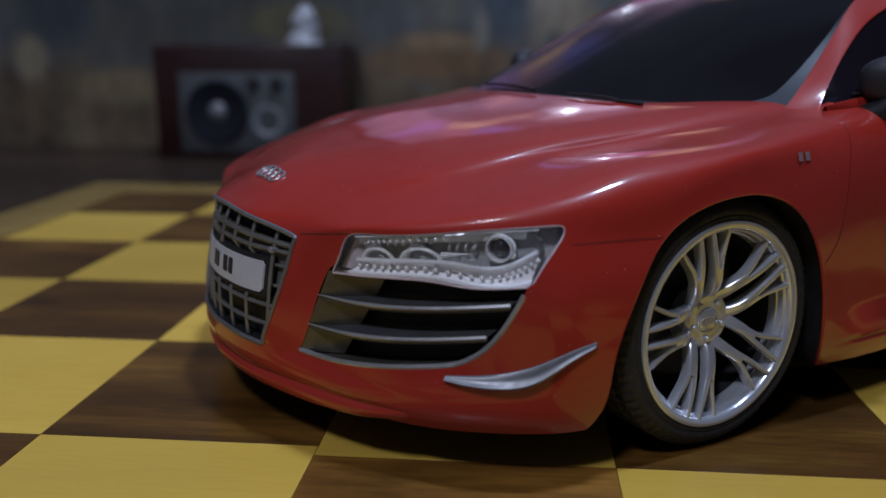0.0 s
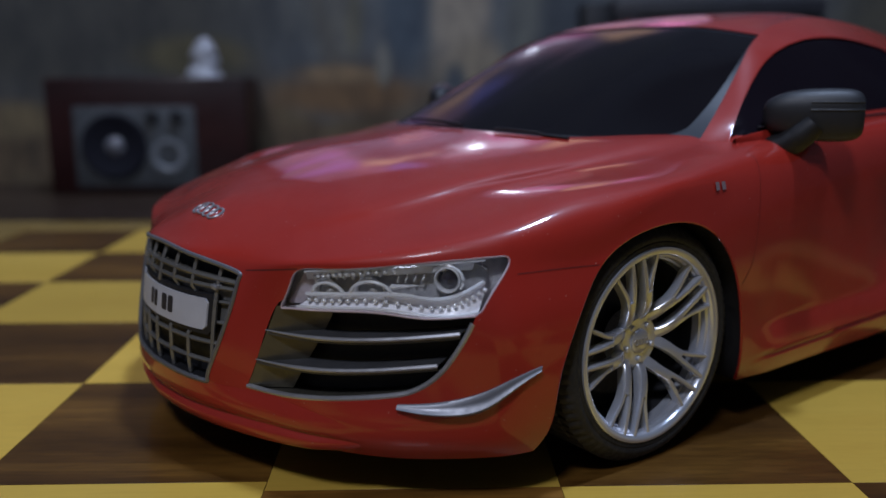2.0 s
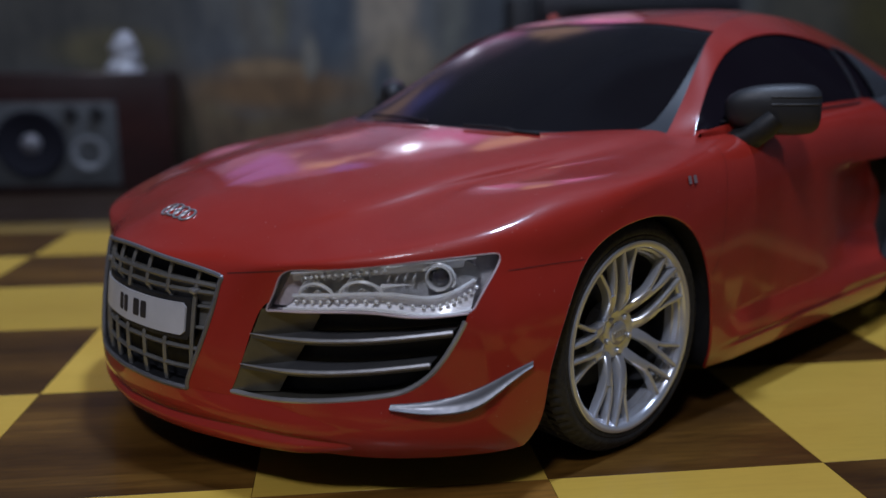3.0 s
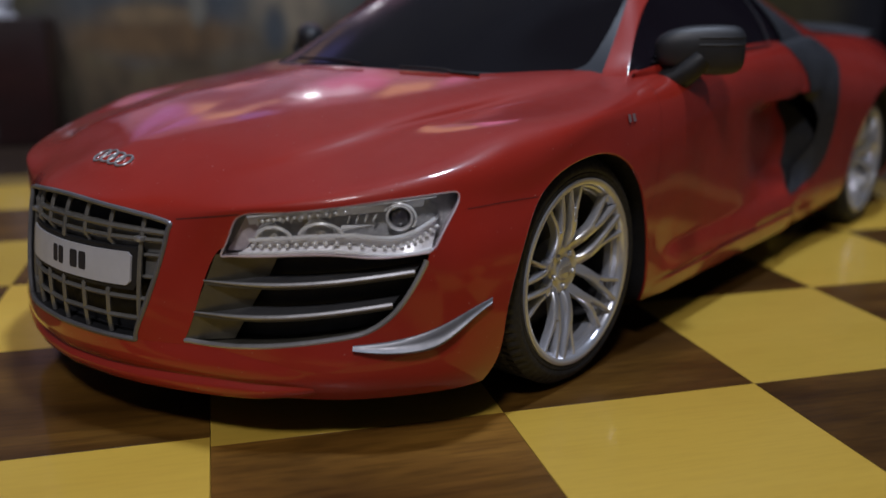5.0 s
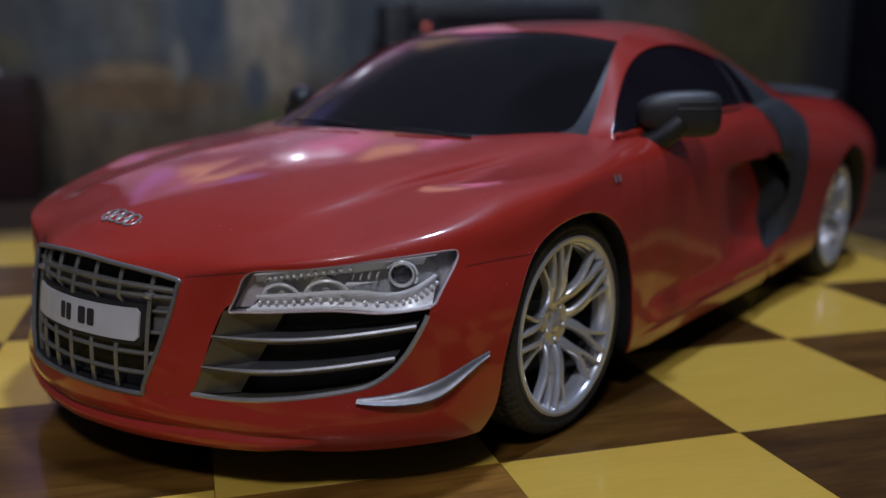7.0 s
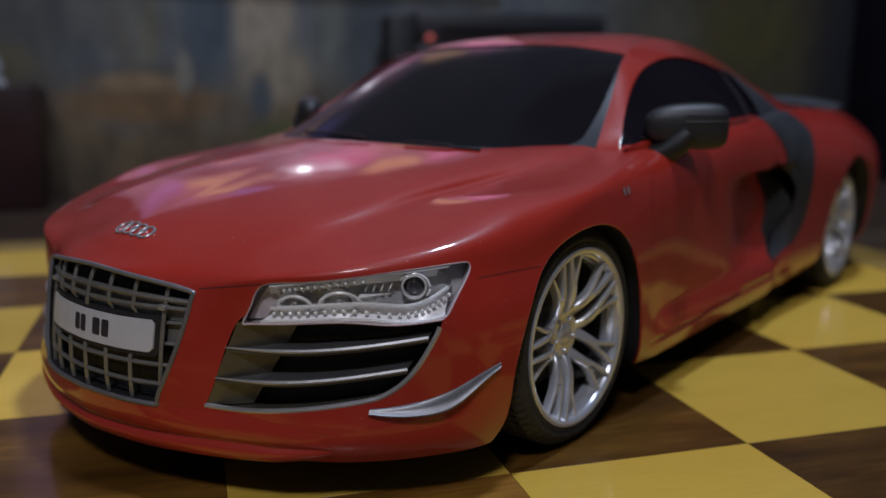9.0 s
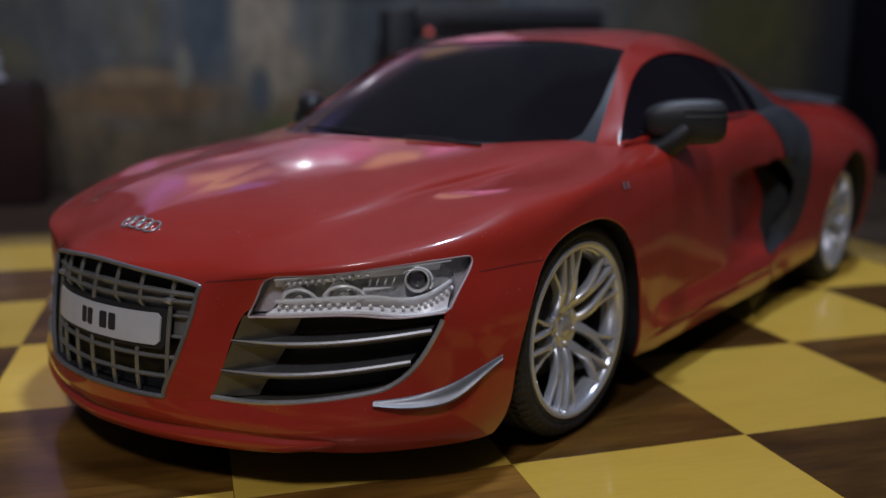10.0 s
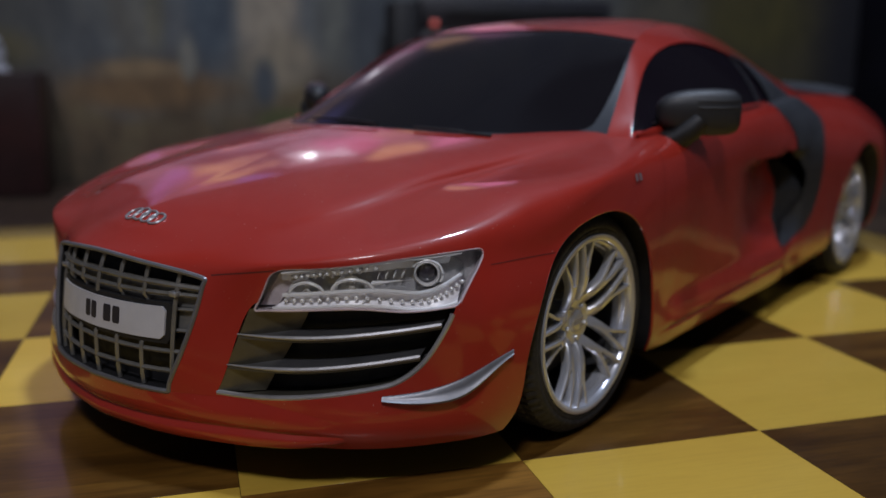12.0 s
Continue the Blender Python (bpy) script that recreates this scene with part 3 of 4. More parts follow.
def flat_pillar(v, along=170, each=12):
    v = list(v)
    for i in range(along):
        a, b = Vector(v[3 * each * along + i]), Vector(v[6 * each * along + i])
        for r in range(3 * each + 1, 6 * each):
            t = (r / each - 3) / 3
            v[r * along + i] = tuple(a.lerp(b, t) + Vector((-0.2, -0.3, 0.25)) * (4 * t * (1 - t) * 0.2))
    return v


LOWER = half([SILL, LIP, BUMPER, WAIST, SEAM_LINE, CREST, VALLEY, RIDGE, BONNET, MIDDLE], 330, 11, False)
CABIN = half([ROOF_MID, ROOF_SIDE, ROOF_EDGE, PILLAR_IN, PILLAR_EDGE, PILLAR_FACE, PILLAR_OUT, BELT, FOOT], 170, 12, True)
LOWER = [sill_step(v) if v[2] < 50 and 86 < v[0] < 197 else v for v in LOWER[0]], LOWER[1]
LOWER_TREE = BVHTree.FromPolygons(LOWER[0], LOWER[1])
# the pillars between the windscreen and the side windows are nearly flat
CABIN = flat_pillar(CABIN[0]), CABIN[1]
CABIN_TREE = BVHTree.FromPolygons(CABIN[0], CABIN[1])
# the cabin's vertices carry their station along and their guide curve across
CABIN_UV = [(*p, 9 * (n % 170) / 169, 8 * (n // 170) / 96) for n, p in enumerate(CABIN[0])]


def cast(start, way, trees):
    best = None
    for tree in trees:
        p, n, _, d = tree.ray_cast(Vector(start), Vector(way))
        if p is not None and (best is None or d < best[2]):
            n = n if n.dot(Vector(way)) < 0 else -n
            best = (p, n, d)
    return best


def on_front(l, z, lift=0.0):
    p, n, _ = cast((-100, -l, z), (1, 0, 0), [LOWER_TREE])
    return p + n * lift


def on_side(x, z, lift=0.0):
    p, n, _ = cast((x, -200, z), (0, 1, 0), [LOWER_TREE, CABIN_TREE])
    return p + n * lift


def dense(points, count):
    return [tuple(p) for p in spline(points, count)]


def band(points, normals, width, lift=0.05):
    """A narrow strip along points that lies on a surface."""
    verts, faces = [], []
    for i, p in enumerate(points):
        way = Vector(points[min(i + 1, len(points) - 1)]) - Vector(points[max(i - 1, 0)])
        n = normals[i]
        side = way.cross(n).normalized() * width / 2
        verts += [tuple(Vector(p) + side + n * lift), tuple(Vector(p) - side + n * lift)]
    faces = [(2 * i, 2 * i + 1, 2 * i + 3, 2 * i + 2) for i in range(len(points) - 1)]
    return verts, faces


def seam_on(kind, plan_points, width=0.35, count=40):
    pts, ns = [], []
    for a, b in dense(plan_points, count):
        if kind == "front":
            hit = cast((-100, -a, b), (1, 0, 0), [LOWER_TREE])
        elif kind == "side":
            hit = cast((a, -200, b), (0, 1, 0), [LOWER_TREE, CABIN_TREE])
        else:
            hit = cast((a, -b, 200), (0, 0, -1), [LOWER_TREE])
        if hit:
            pts.append(hit[0])
            ns.append(hit[1])
    return band(pts, ns, width)


# Outlines of the openings.
GRILLE = outline([(0, 38.0), (12, 37.4), (22.2, 35.8), (23.5, 34.7), (22.9, 30.6), (20.6, 22.4), (18.6, 17.0), (17.2, 16.0), (8, 16.1), (0, 16.2), (-8, 16.1), (-17.2, 16.0), (-18.6, 17.0), (-20.6, 22.4), (-22.9, 30.6), (-23.5, 34.7), (-22.2, 35.8), (-12, 37.4)], 200)
LAMP_EYE = outline([(36.0, 37.8), (42, 38.6), (50, 39.7), (56, 40.6), (58.6, 40.95), (59.3, 40.8), (59.6, 39.6), (59.4, 36.5), (58.8, 32.8), (57.6, 31.9), (53, 31.4), (48, 31.9), (42, 31.7), (37, 31.3), (33.6, 31.1), (32.6, 31.4), (34, 34.6)], 200)
INTAKE = outline([(31.8, 31.5), (37, 32.0), (42, 32.3), (48, 32.4), (53, 32.0), (57.2, 32.5), (58.3, 31.8), (57.4, 28.5), (55.2, 23.2), (52.6, 20.0), (49.5, 18.7), (42, 17.4), (34, 16.7), (28, 16.5), (27.0, 16.9), (28.6, 21.5)], 200)
ARCH_FRONT = outline([(31.5, 2), (33.7, 9), (35.8, 19), (38.6, 28), (43.2, 36.2), (49.2, 41.2), (56.5, 43.4), (64, 43.6), (71, 41.5), (77.0, 36.6), (81.4, 28.5), (83.6, 19), (85.4, 10), (86.5, 2), (60, -2)], 160)
ARCH_REAR = outline([(208, 2), (210.5, 12), (213, 24), (218, 35), (225.5, 43), (237, 46.3), (248, 43), (255.5, 35), (260, 24), (262.5, 12), (264, 2), (237, -2)], 160)
BLADE_SHAPE = outline([(170, 77), (181, 75), (189.5, 67.5), (195.5, 61.5), (199.6, 57.5), (200.4, 54.5), (198, 51.0), (196.3, 46), (196.1, 39), (194.8, 32.6), (190.2, 26.2), (181, 22.2), (172, 20.4), (166.8, 19.8), (168.0, 21.2), (176, 25.5), (181.5, 31), (183.9, 37.5), (182.8, 41.2), (180.6, 44.6), (176.3, 47), (175.2, 50), (173.4, 53), (170.6, 56.5), (168, 60.5), (170.5, 68)], 220)
SCOOP = outline([(166.5, 46.6), (177, 47.2), (184, 45.5), (186, 41), (185, 35), (182.5, 29.5), (177, 23.6), (168.2, 20.8), (168.8, 22.8), (172, 26), (174.6, 31), (174.6, 36.5), (171.5, 40), (167.5, 43)], 140)


def orient(piece, centre=(150, 0, 25)):
    """Turns a sheet's faces to look away from the car's middle."""
    v, f = piece
    total = 0.0
    for face in f[::7]:
        a, b, c = (Vector(v[i]) for i in face[:3])
        total += (b - a).cross(c - a).dot(a - Vector(centre))
    return piece if total > 0 else (v, [tuple(reversed(x)) for x in f])


def bare(piece):
    return [v[:3] for v in piece[0]], piece[1]


def welded(piece):
    """One sheet out of pieces that share their edges."""
    seen, at, verts = {}, [], []
    for v in piece[0]:
        key = tuple(round(c * 500) for c in v)
        if key not in seen:
            seen[key] = len(verts)
            verts.append(v)
        at.append(seen[key])
    faces = []
    for f in piece[1]:
        g = [at[i] for i in f]
        g = [a for a, b in zip(g, g[1:] + g[:1]) if a != b]
        if len(set(g)) == len(g) > 2:
            faces.append(tuple(g))
    return verts, faces


def toy_car():
    car = tagged(new("toy_car"), "glossy red plastic model sports car with silver wheels on the chessboard", "toy car")
    car.matrix_world = pose(0.03243, 0.02719, 0.0, 0, 0, 34.65)
    lower, walls = LOWER, []
    cut = {}
    for key, field, deep in (
            ("grille", plan((1, 2), GRILLE, x_max=12), (5, 0, 0)),
            ("lamp", plan((1, 2), LAMP_EYE, x_max=34), (1.0, 0.4, 0)),
            ("intake", plan((1, 2), INTAKE, x_max=30), (1.6, 0.8, 0)),
            ("arch", plan((0, 2), ARCH_FRONT), (0, 0.6, 0)),
            ("arch_rear", plan((0, 2), ARCH_REAR), (0, 0.6, 0)),
            ("blade", plan((0, 2), BLADE_SHAPE, x_min=155), (0, 0.5, 0)),
            ("scoop", plan((0, 2), SCOOP, x_min=150), (3, 9, 0))):
        got, lower, rim = split(lower, field)
        if key.startswith("arch"):
            keep = [(a, b) for a, b in rim if a[2] > 5]
            rim = keep
        cut[key] = (got, rim)
        if key == "scoop":
            front = [e for e in rim if e[0][0] < 176.2 and e[0][2] > (e[0][0] - 168) * 0.72 + 21.6]
            walls.append(skirt(front, (2.5, 5, 0)))
            cut["scoop_wall"] = skirt([e for e in rim if e not in front], deep)
        elif key == "grille":
            cut[key + "_wall"] = skirt(rim, deep)
        elif key == "blade":
            walls.append(skirt([e for e in rim if e[0][0] > 188 or e[0][2] > 49], deep))
        elif key not in ("lamp", "intake"):
            walls.append(skirt(rim, deep))
        if key.startswith("arch"):
            cut[key + "_wall"] = skirt([(Vector(a) + Vector((0, deep[1], 0)), Vector(b) + Vector((0, deep[1], 0))) for a, b in rim], (0, 16, 0))
    cabin = (CABIN_UV, CABIN[1])

    def rear_edge(p):
        return 159.5 + (p[:, 2] - 60) * 0.5

    def window(p):
        return np.maximum.reduce([(6.02 - p[:, 4]) * 20, (p[:, 4] - 6.94) * 20, p[:, 0] - rear_edge(p), (0.25 - p[:, 3]) * 10])

    def quarter(p):
        return np.maximum.reduce([(6.02 - p[:, 4]) * 20, (p[:, 4] - 6.94) * 20, rear_edge(p) + 2.6 - p[:, 0], p[:, 0] - (171.0 + (p[:, 2] - 60) * 0.35)])

    def door_post(p):
        return np.maximum.reduce([(6.02 - p[:, 4]) * 20, (p[:, 4] - 6.94) * 20, rear_edge(p) + 0.02 - p[:, 0], p[:, 0] - rear_edge(p) - 2.58])

    def windscreen(p):
        return np.maximum((p[:, 4] - 3.01) * 20, (p[:, 3] - 3.04) * 20)

    def blade_top(p):
        return np.maximum(plan((0, 2), BLADE_SHAPE, x_min=160)(p[:, :3]), (5.6 - p[:, 4]) * 20)
    for key, field, deep in (("window", window, (0, 0.9, 0)), ("quarter", quarter, (0, 0.9, 0)), ("door_post", door_post, (0, 0.9, 0)), ("screen", windscreen, (0.5, 0, -0.5)), ("blade_top", blade_top, (0, 0.5, 0))):
        got, cabin, rim = split(cabin, field)
        cut[key] = (got, rim)
        if key not in ("quarter", "door_post"):
            walls.append(skirt([(a[:3], b[:3]) for a, b in rim if key != "window" or a[0] < rear_edge(np.array([a]))[0] - 0.5], deep))

    shell = joined(orient(lower), orient(bare(cabin)), *walls)
    part("body", *welded(joined(shell, flipped(*shell))), RED, car, "glossy red plastic shell")

    # windscreen: satin border and dark pane
    def pane_field(p):
        # a satin margin, rounded at the foot of the pillar
        side = 2.62 + 0.10 * p[:, 3]
        round_off = np.hypot(np.maximum(0, p[:, 4] - side + 0.55) / 0.55, np.maximum(0, 0.55 - p[:, 3]) / 0.47) - 1
        return np.maximum(round_off, p[:, 3] - 2.97)
    pane, border, rim = split(cut["screen"][0], pane_field)
    pane, border = bare(pane), bare(border)
    sink = Matrix.Translation((0.35, 0, -0.3))
    border, pane = moved(orient(border), sink), moved(orient(pane), sink)
    screen = part("windscreen", *joined(pane, flipped(*pane)), GLASS_DARK, car, "dark tinted windscreen")
    part("windscreen_border", *joined(border, flipped(*border)), MARGIN, screen, "satin dark grey border")
    inward = Matrix.Translation((0, 0.5, -0.1))
    pair("side_window", moved(orient(bare(cut["window"][0])), inward), WINDOW_DARK, car, "dark tinted side window")
    pair("quarter_window", moved(orient(bare(cut["quarter"][0])), inward), WINDOW_DARK, car)
    pair("door_post", moved(orient(bare(cut["door_post"][0])), Matrix.Translation((0, 0.3, 0))), FRAME_DARK, car, "black post behind the door")
    blade = joined(orient(cut["blade"][0]), orient(bare(cut["blade_top"][0])))
    pair("side_blade", moved(blade, Matrix.Translation((0, -0.25, 0))), BLADE, car, "graphite side blade")
    # the panel leans inwards towards a dark pocket at its top
    panel, faces = orient(cut["scoop"][0])
    deep_panel = [(p[0] + 0.1, p[1] + 0.25 + 0.75 * max(0.0, p[2] - 35), p[2]) for p in panel], faces
    pair("side_intake", joined(deep_panel, cut["scoop_wall"]), PERFORATED, car, "dark grey side intake behind the door")
    for key in ("arch_wall", "arch_rear_wall"):
        pair("wheel_well", cut[key], BLACK, car)
    return car, cut


CAR, CUT = toy_car()


def chassis():
    part("chassis", *joined(box(26, 285, -40, 40, 10, 36, 2), box(95, 210, -54, 54, 10.5, 40, 2), box(100, 250, -38, 38, 30, 56, 2), box(10, 30, -24, 24, 9, 33, 2)), BLACK, CAR, "matt black underside")


chassis()


# wheels
def tyre():
    """One ring; the tread's blocks stand proud of slanting grooves, a fine rib runs round the sidewall."""
    prof = [(16.6, -7.2), (17.3, -7.95), (17.9, -8.3), (18.4, -8.35), (18.6, -8.2), (18.9, -8.4), (19.6, -8.4), (19.8, -8.25), (20.5, -7.9), (21.15, -7.0)]
    tread = [(21.6, h) for h in (-6.4, -4.5, -4.1, -3.7, -1.6, -1.2, -0.8, 0.8, 1.2, 1.6, 3.7, 4.1, 4.5, 6.4)]
    prof = prof + tread + [(r, -h) for r, h in reversed(prof)]
    steps, n = 288, len(prof)
    verts = []
    for i in range(steps):
        a = 2 * math.pi * i / steps
        for r, h in prof:
            if abs(h) > 6.3 and r > 20.4:
                r -= 0.3 if (i + 1) % 4 < 1 else 0.0
            elif r > 21.3:
                ring = min(abs(abs(h) - 4.1), abs(abs(h) - 1.2)) < 0.1
                r -= 0.6 if ring or (i + int(abs(h) * 1.6)) % 4 < 1 else 0.0
            verts.append((r * math.cos(a), h, r * math.sin(a)))
    faces = []
    for i in range(steps):
        j = (i + 1) % steps
        faces += [(i * n + k + 1, j * n + k + 1, j * n + k, i * n + k) for k in range(n - 1)]
    return verts, faces


def rim_parts():
    lip = lathe([(17.0, -7.4), (17.65, -8.1), (17.6, -8.5), (17.2, -8.6), (16.5, -8.35), (16.25, -8.1), (16.1, -7.4), (15.7, -7.1), (15.5, -6.2), (15.2, -6.0), (15.0, -4.6)], 96)
    barrel = lathe([(15.0, -4.6), (14.6, 2.0), (15.4, 6.5), (17.2, 7.2)], 72)
    hub = lathe([(0.01, -5.3), (1.9, -5.3), (2.15, -5.15), (2.25, -4.8), (3.3, -4.75), (4.3, -4.9), (4.9, -4.5), (5.2, -3.6), (5.2, -1.0)], 48)
    nuts = []
    for k in range(5):
        a = radians(72 * k + 54)
        nuts.append(moved(lathe([(0.01, -5.35), (0.4, -5.35), (0.55, -5.2), (0.62, -4.2)], 10), Matrix.Translation((3.3 * math.cos(a), 0, 3.3 * math.sin(a)))))
    disc = lathe([(3.0, 0.5), (11.2, 0.5), (11.2, 1.6), (3.0, 1.6)], 48)
    back = lathe([(0.01, 4.0), (15.3, 4.0)], 48)
    return lip, barrel, hub, nuts, disc, back


def rib(path, w0, w1, deep, count=16):
    """A bar with chamfered shoulders along a path, from one half-width to another."""
    verts = []
    pts = spline(path, count)
    for i, (x, y, z) in enumerate(pts):
        w = w0 + (w1 - w0) * i / (count - 1)
        d = pts[min(i + 1, count - 1)] - pts[max(i - 1, 0)]
        side = Vector((d[2], 0, -d[0])).normalized()
        for u, v in ((-1, deep), (-1, 0.45), (-0.8, 0.12), (-0.3, 0), (0.3, 0), (0.8, 0.12), (1, 0.45), (1, deep)):
            verts.append((x + side.x * w * u, y + v, z + side.z * w * u))
    return verts, grid_faces(count, 8) + [tuple(range(8)), tuple(range((count - 1) * 8, count * 8))]


def spoke():
    """One arm of the wheel, pointing up: twin bars with a dark gap between them, each forking into a bar and a hook that swings out to the rim."""
    out = []
    for s in (-1, 1):
        root = [(2.0 * s, -4.6, 3.3), (2.2 * s, -6.1, 5.4), (2.25 * s, -7.0, 7.6), (2.2 * s, -7.5, 9.4)]
        main = [(1.85 * s, -6.9, 7.4), (1.7 * s, -7.5, 9.6), (1.5 * s, -8.0, 12.5), (1.4 * s, -8.35, 16.5)]
        hook = [(2.6 * s, -6.9, 7.4), (2.85 * s, -7.25, 9.4), (3.3 * s, -7.5, 11.2), (4.2 * s, -7.75, 13.2), (5.3 * s, -8.1, 15.7)]
        out.append(rib(root, 1.15, 0.9, 2.0))
        out.append(rib(main, 0.55, 0.5, 1.7))
        out.append(rib(hook, 0.55, 0.42, 1.7))
    # a low web joins the bars near the hub
    out.append(rib([(0, -3.6, 3.0), (0, -3.9, 4.4), (0, -3.6, 5.4)], 1.6, 1.6, 2.0, 8))
    return joined(*out)


WHEEL_TURN = 270.7


def wheel(x, side, track, name="wheel"):
    w = new(name)
    w.parent = CAR
    w.matrix_local = pose(x * MM, side * track * MM, 21.6 * MM) @ (Matrix.Identity(4) if side < 0 else Matrix.Rotation(math.pi, 4, "Z"))
    part("tyre", *tyre(), RUBBER, w, "black rubber tyre with tread")
    lip, barrel, hub, nuts, disc, back = rim_parts()
    part("rim", *lip, ALLOY, w, "silver rim")
    h = part("hub", *hub, ALLOY, w)
    for nut in nuts:
        part("wheel_nut", *nut, ALLOY, h)
    for k in range(4):
        part("hub_ring", *moved(lathe([(0.42, -0.02), (0.5, -0.14), (0.62, -0.14), (0.7, -0.02)], 14), Matrix.Translation((-1.2 + 0.8 * k, -5.3, 0))), SILVER, h)
    part("barrel", *barrel, BLACK, w)
    part("brake_disc", *disc, BLACK, w)
    part("caliper", *joined(box(-11.6, -8.4, -1.6, 2.4, -6.0, 4.6, 0.8), box(-9.0, -7.4, -1.2, 1.0, -3.0, 2.0, 0.5)), BLADE, w)
    part("wheel_back", *back, BLACK, w)
    arm = spoke()
    for k in range(5):
        part("spoke", *moved(arm, Matrix.Rotation(radians(72 * k + WHEEL_TURN), 4, "Y")), ALLOY, w)
    return w


for x, track in ((60.0, 54.5), (236.5, 54.6)):
    for side in (-1, 1):
        wheel(x, side, track)


def grille():
    """The grille: a deep black mouth behind a frame, bars and the plate."""
    got, rim = CUT["grille"]
    back = joined(moved(got, Matrix.Translation((4.0, 0, 0))), CUT["grille_wall"])
    g = part("grille", *joined(back, flipped(*back)), BLACK, CAR, "black grille mouth")
    pts = []
    for l, z in GRILLE:
        p = on_front(abs(l), z)
        pts.append((p.x + 0.05, math.copysign(p.y, -l) if l else 0.0, p.z))
    pts.append(pts[0])
    part("grille_frame", *tube(pts, 0.45, 8, up=(-1, 0, 0.2)), SATIN, g, "silver grille frame")

    def limit(z):
        return 18.2 + (z - 16) * 0.285

    def upright(z0, z1, l):
        path = []
        for z in np.linspace(z0, z1, 18):
            if abs(l) < limit(z) + 0.4:
                p, q = on_front(abs(l), z), on_front(abs(l), 28)
                path.append((p.x + (2.3 if 23.7 < z < 31.1 and abs(l) < 17.6 else 1.3), -l, z))
        return path
    for k in range(-3, 4):
        l = k * 6.05
        path = upright(16.2, 37.4 - 0.0040 * l * l, l)
        if len(path) > 2:
            part("grille_bar", *tube(path, 0.42, 6, up=(-1, 0, 0.1)), GREY, g)
    for z, r, sunk, bow in ((19.3, 0.42, 1.3, 0.0), (22.6, 0.42, 1.5, 0.0), (26.1, 0.36, 2.1, 0.0), (29.7, 0.36, 2.1, 0.0), (32.2, 0.42, 1.5, 0.3), (33.4, 0.5, 1.3, 1.1)):
        path = []
        for l in np.linspace(-limit(z), limit(z), 24):
            zz = z + bow * (1 - (l / 23) ** 2)
            p = on_front(abs(l), zz)
            path.append((p.x + sunk, -l, zz))
        part("grille_slat", *tube(path, r, 6), GREY, g)
    # closed grey cells above and beside the plate
    band_rows = []
    for z in (30.0, 33.6):
        for l in np.linspace(-limit(z), limit(z), 26):
            zz = z + (1.0 * (1 - (l / 23) ** 2) if z > 33 else 0.0)
            p = on_front(abs(l), zz)
            band_rows.append((p.x + 2.7, -l, zz))
    part("cell_panel", band_rows, grid_faces(2, 26), GREY, g)
    for s in (-1, 1):
        cell = []
        for z in (26.0, 31.5):
            for l in (16.6, limit(z)):
                p = on_front(l, z)
                cell.append((p.x + 2.7, -l * s, z))
        part("cell_panel", cell, [(0, 1, 3, 2)], GREY, g)
        # bright stubs that clip the plate's holder
        p = on_front(18.0, 32.3)
        part("plate_clip", *box(p.x + 0.5, p.x + 2.0, -18.9 * s if s > 0 else 16.9, -16.9 * s if s > 0 else 18.9, 32.0, 32.9, 0.25), SILVER, g)


grille()


def number_plate():
    """A plate with rounded corners in a black holder, bent round the nose."""
    def sheet(half_wide, z0, z1, lift, back, corner, middle=0.0):
        rows = []
        for z in np.linspace(z0, z1, 9):
            edge = min(z - z0, z1 - z)
            trim = corner - math.sqrt(max(0.0, corner ** 2 - max(0.0, corner - edge) ** 2)) if corner else 0.0
            rows.append([(l, z) for l in np.linspace(-half_wide + trim, half_wide - trim, 30)])
        front = []
        for row in rows:
            for l, z in row:
                p = on_front(abs(l + middle), z)
                front.append((p.x - lift, -(l + middle), z))
        n = len(rows)
        rim = [k for k in range(30)] + [30 * r + 29 for r in range(1, n)] + [30 * (n - 1) + k for k in range(28, -1, -1)] + [30 * r for r in range(n - 2, 0, -1)]
        verts = front + [(front[k][0] + back, front[k][1], front[k][2]) for k in rim]
        m = len(front)
        faces = grid_faces(n, 30) + [(a, rim[(i + 1) % len(rim)], m + (i + 1) % len(rim), m + i) for i, a in enumerate(rim)]
        return verts, faces
    p = part("number_plate", *sheet(16.8, 24.7, 30.2, -0.9, 0.4, 0.7), PLATE, CAR, "white plate with dark characters")
    part("plate_holder", *sheet(17.7, 23.9, 30.9, -1.2, 1.6, 0.5), BLACK, p, "black plate holder")
    for l, wide in ((-3.0, 0.85), (-0.9, 0.85), (3.1, 1.05), (5.6, 0.95)):
        part("plate_bar", *sheet(wide, 26.1, 29.1, -0.85, 0.05, 0.2, l + 0.6), PRINT, p)


number_plate()


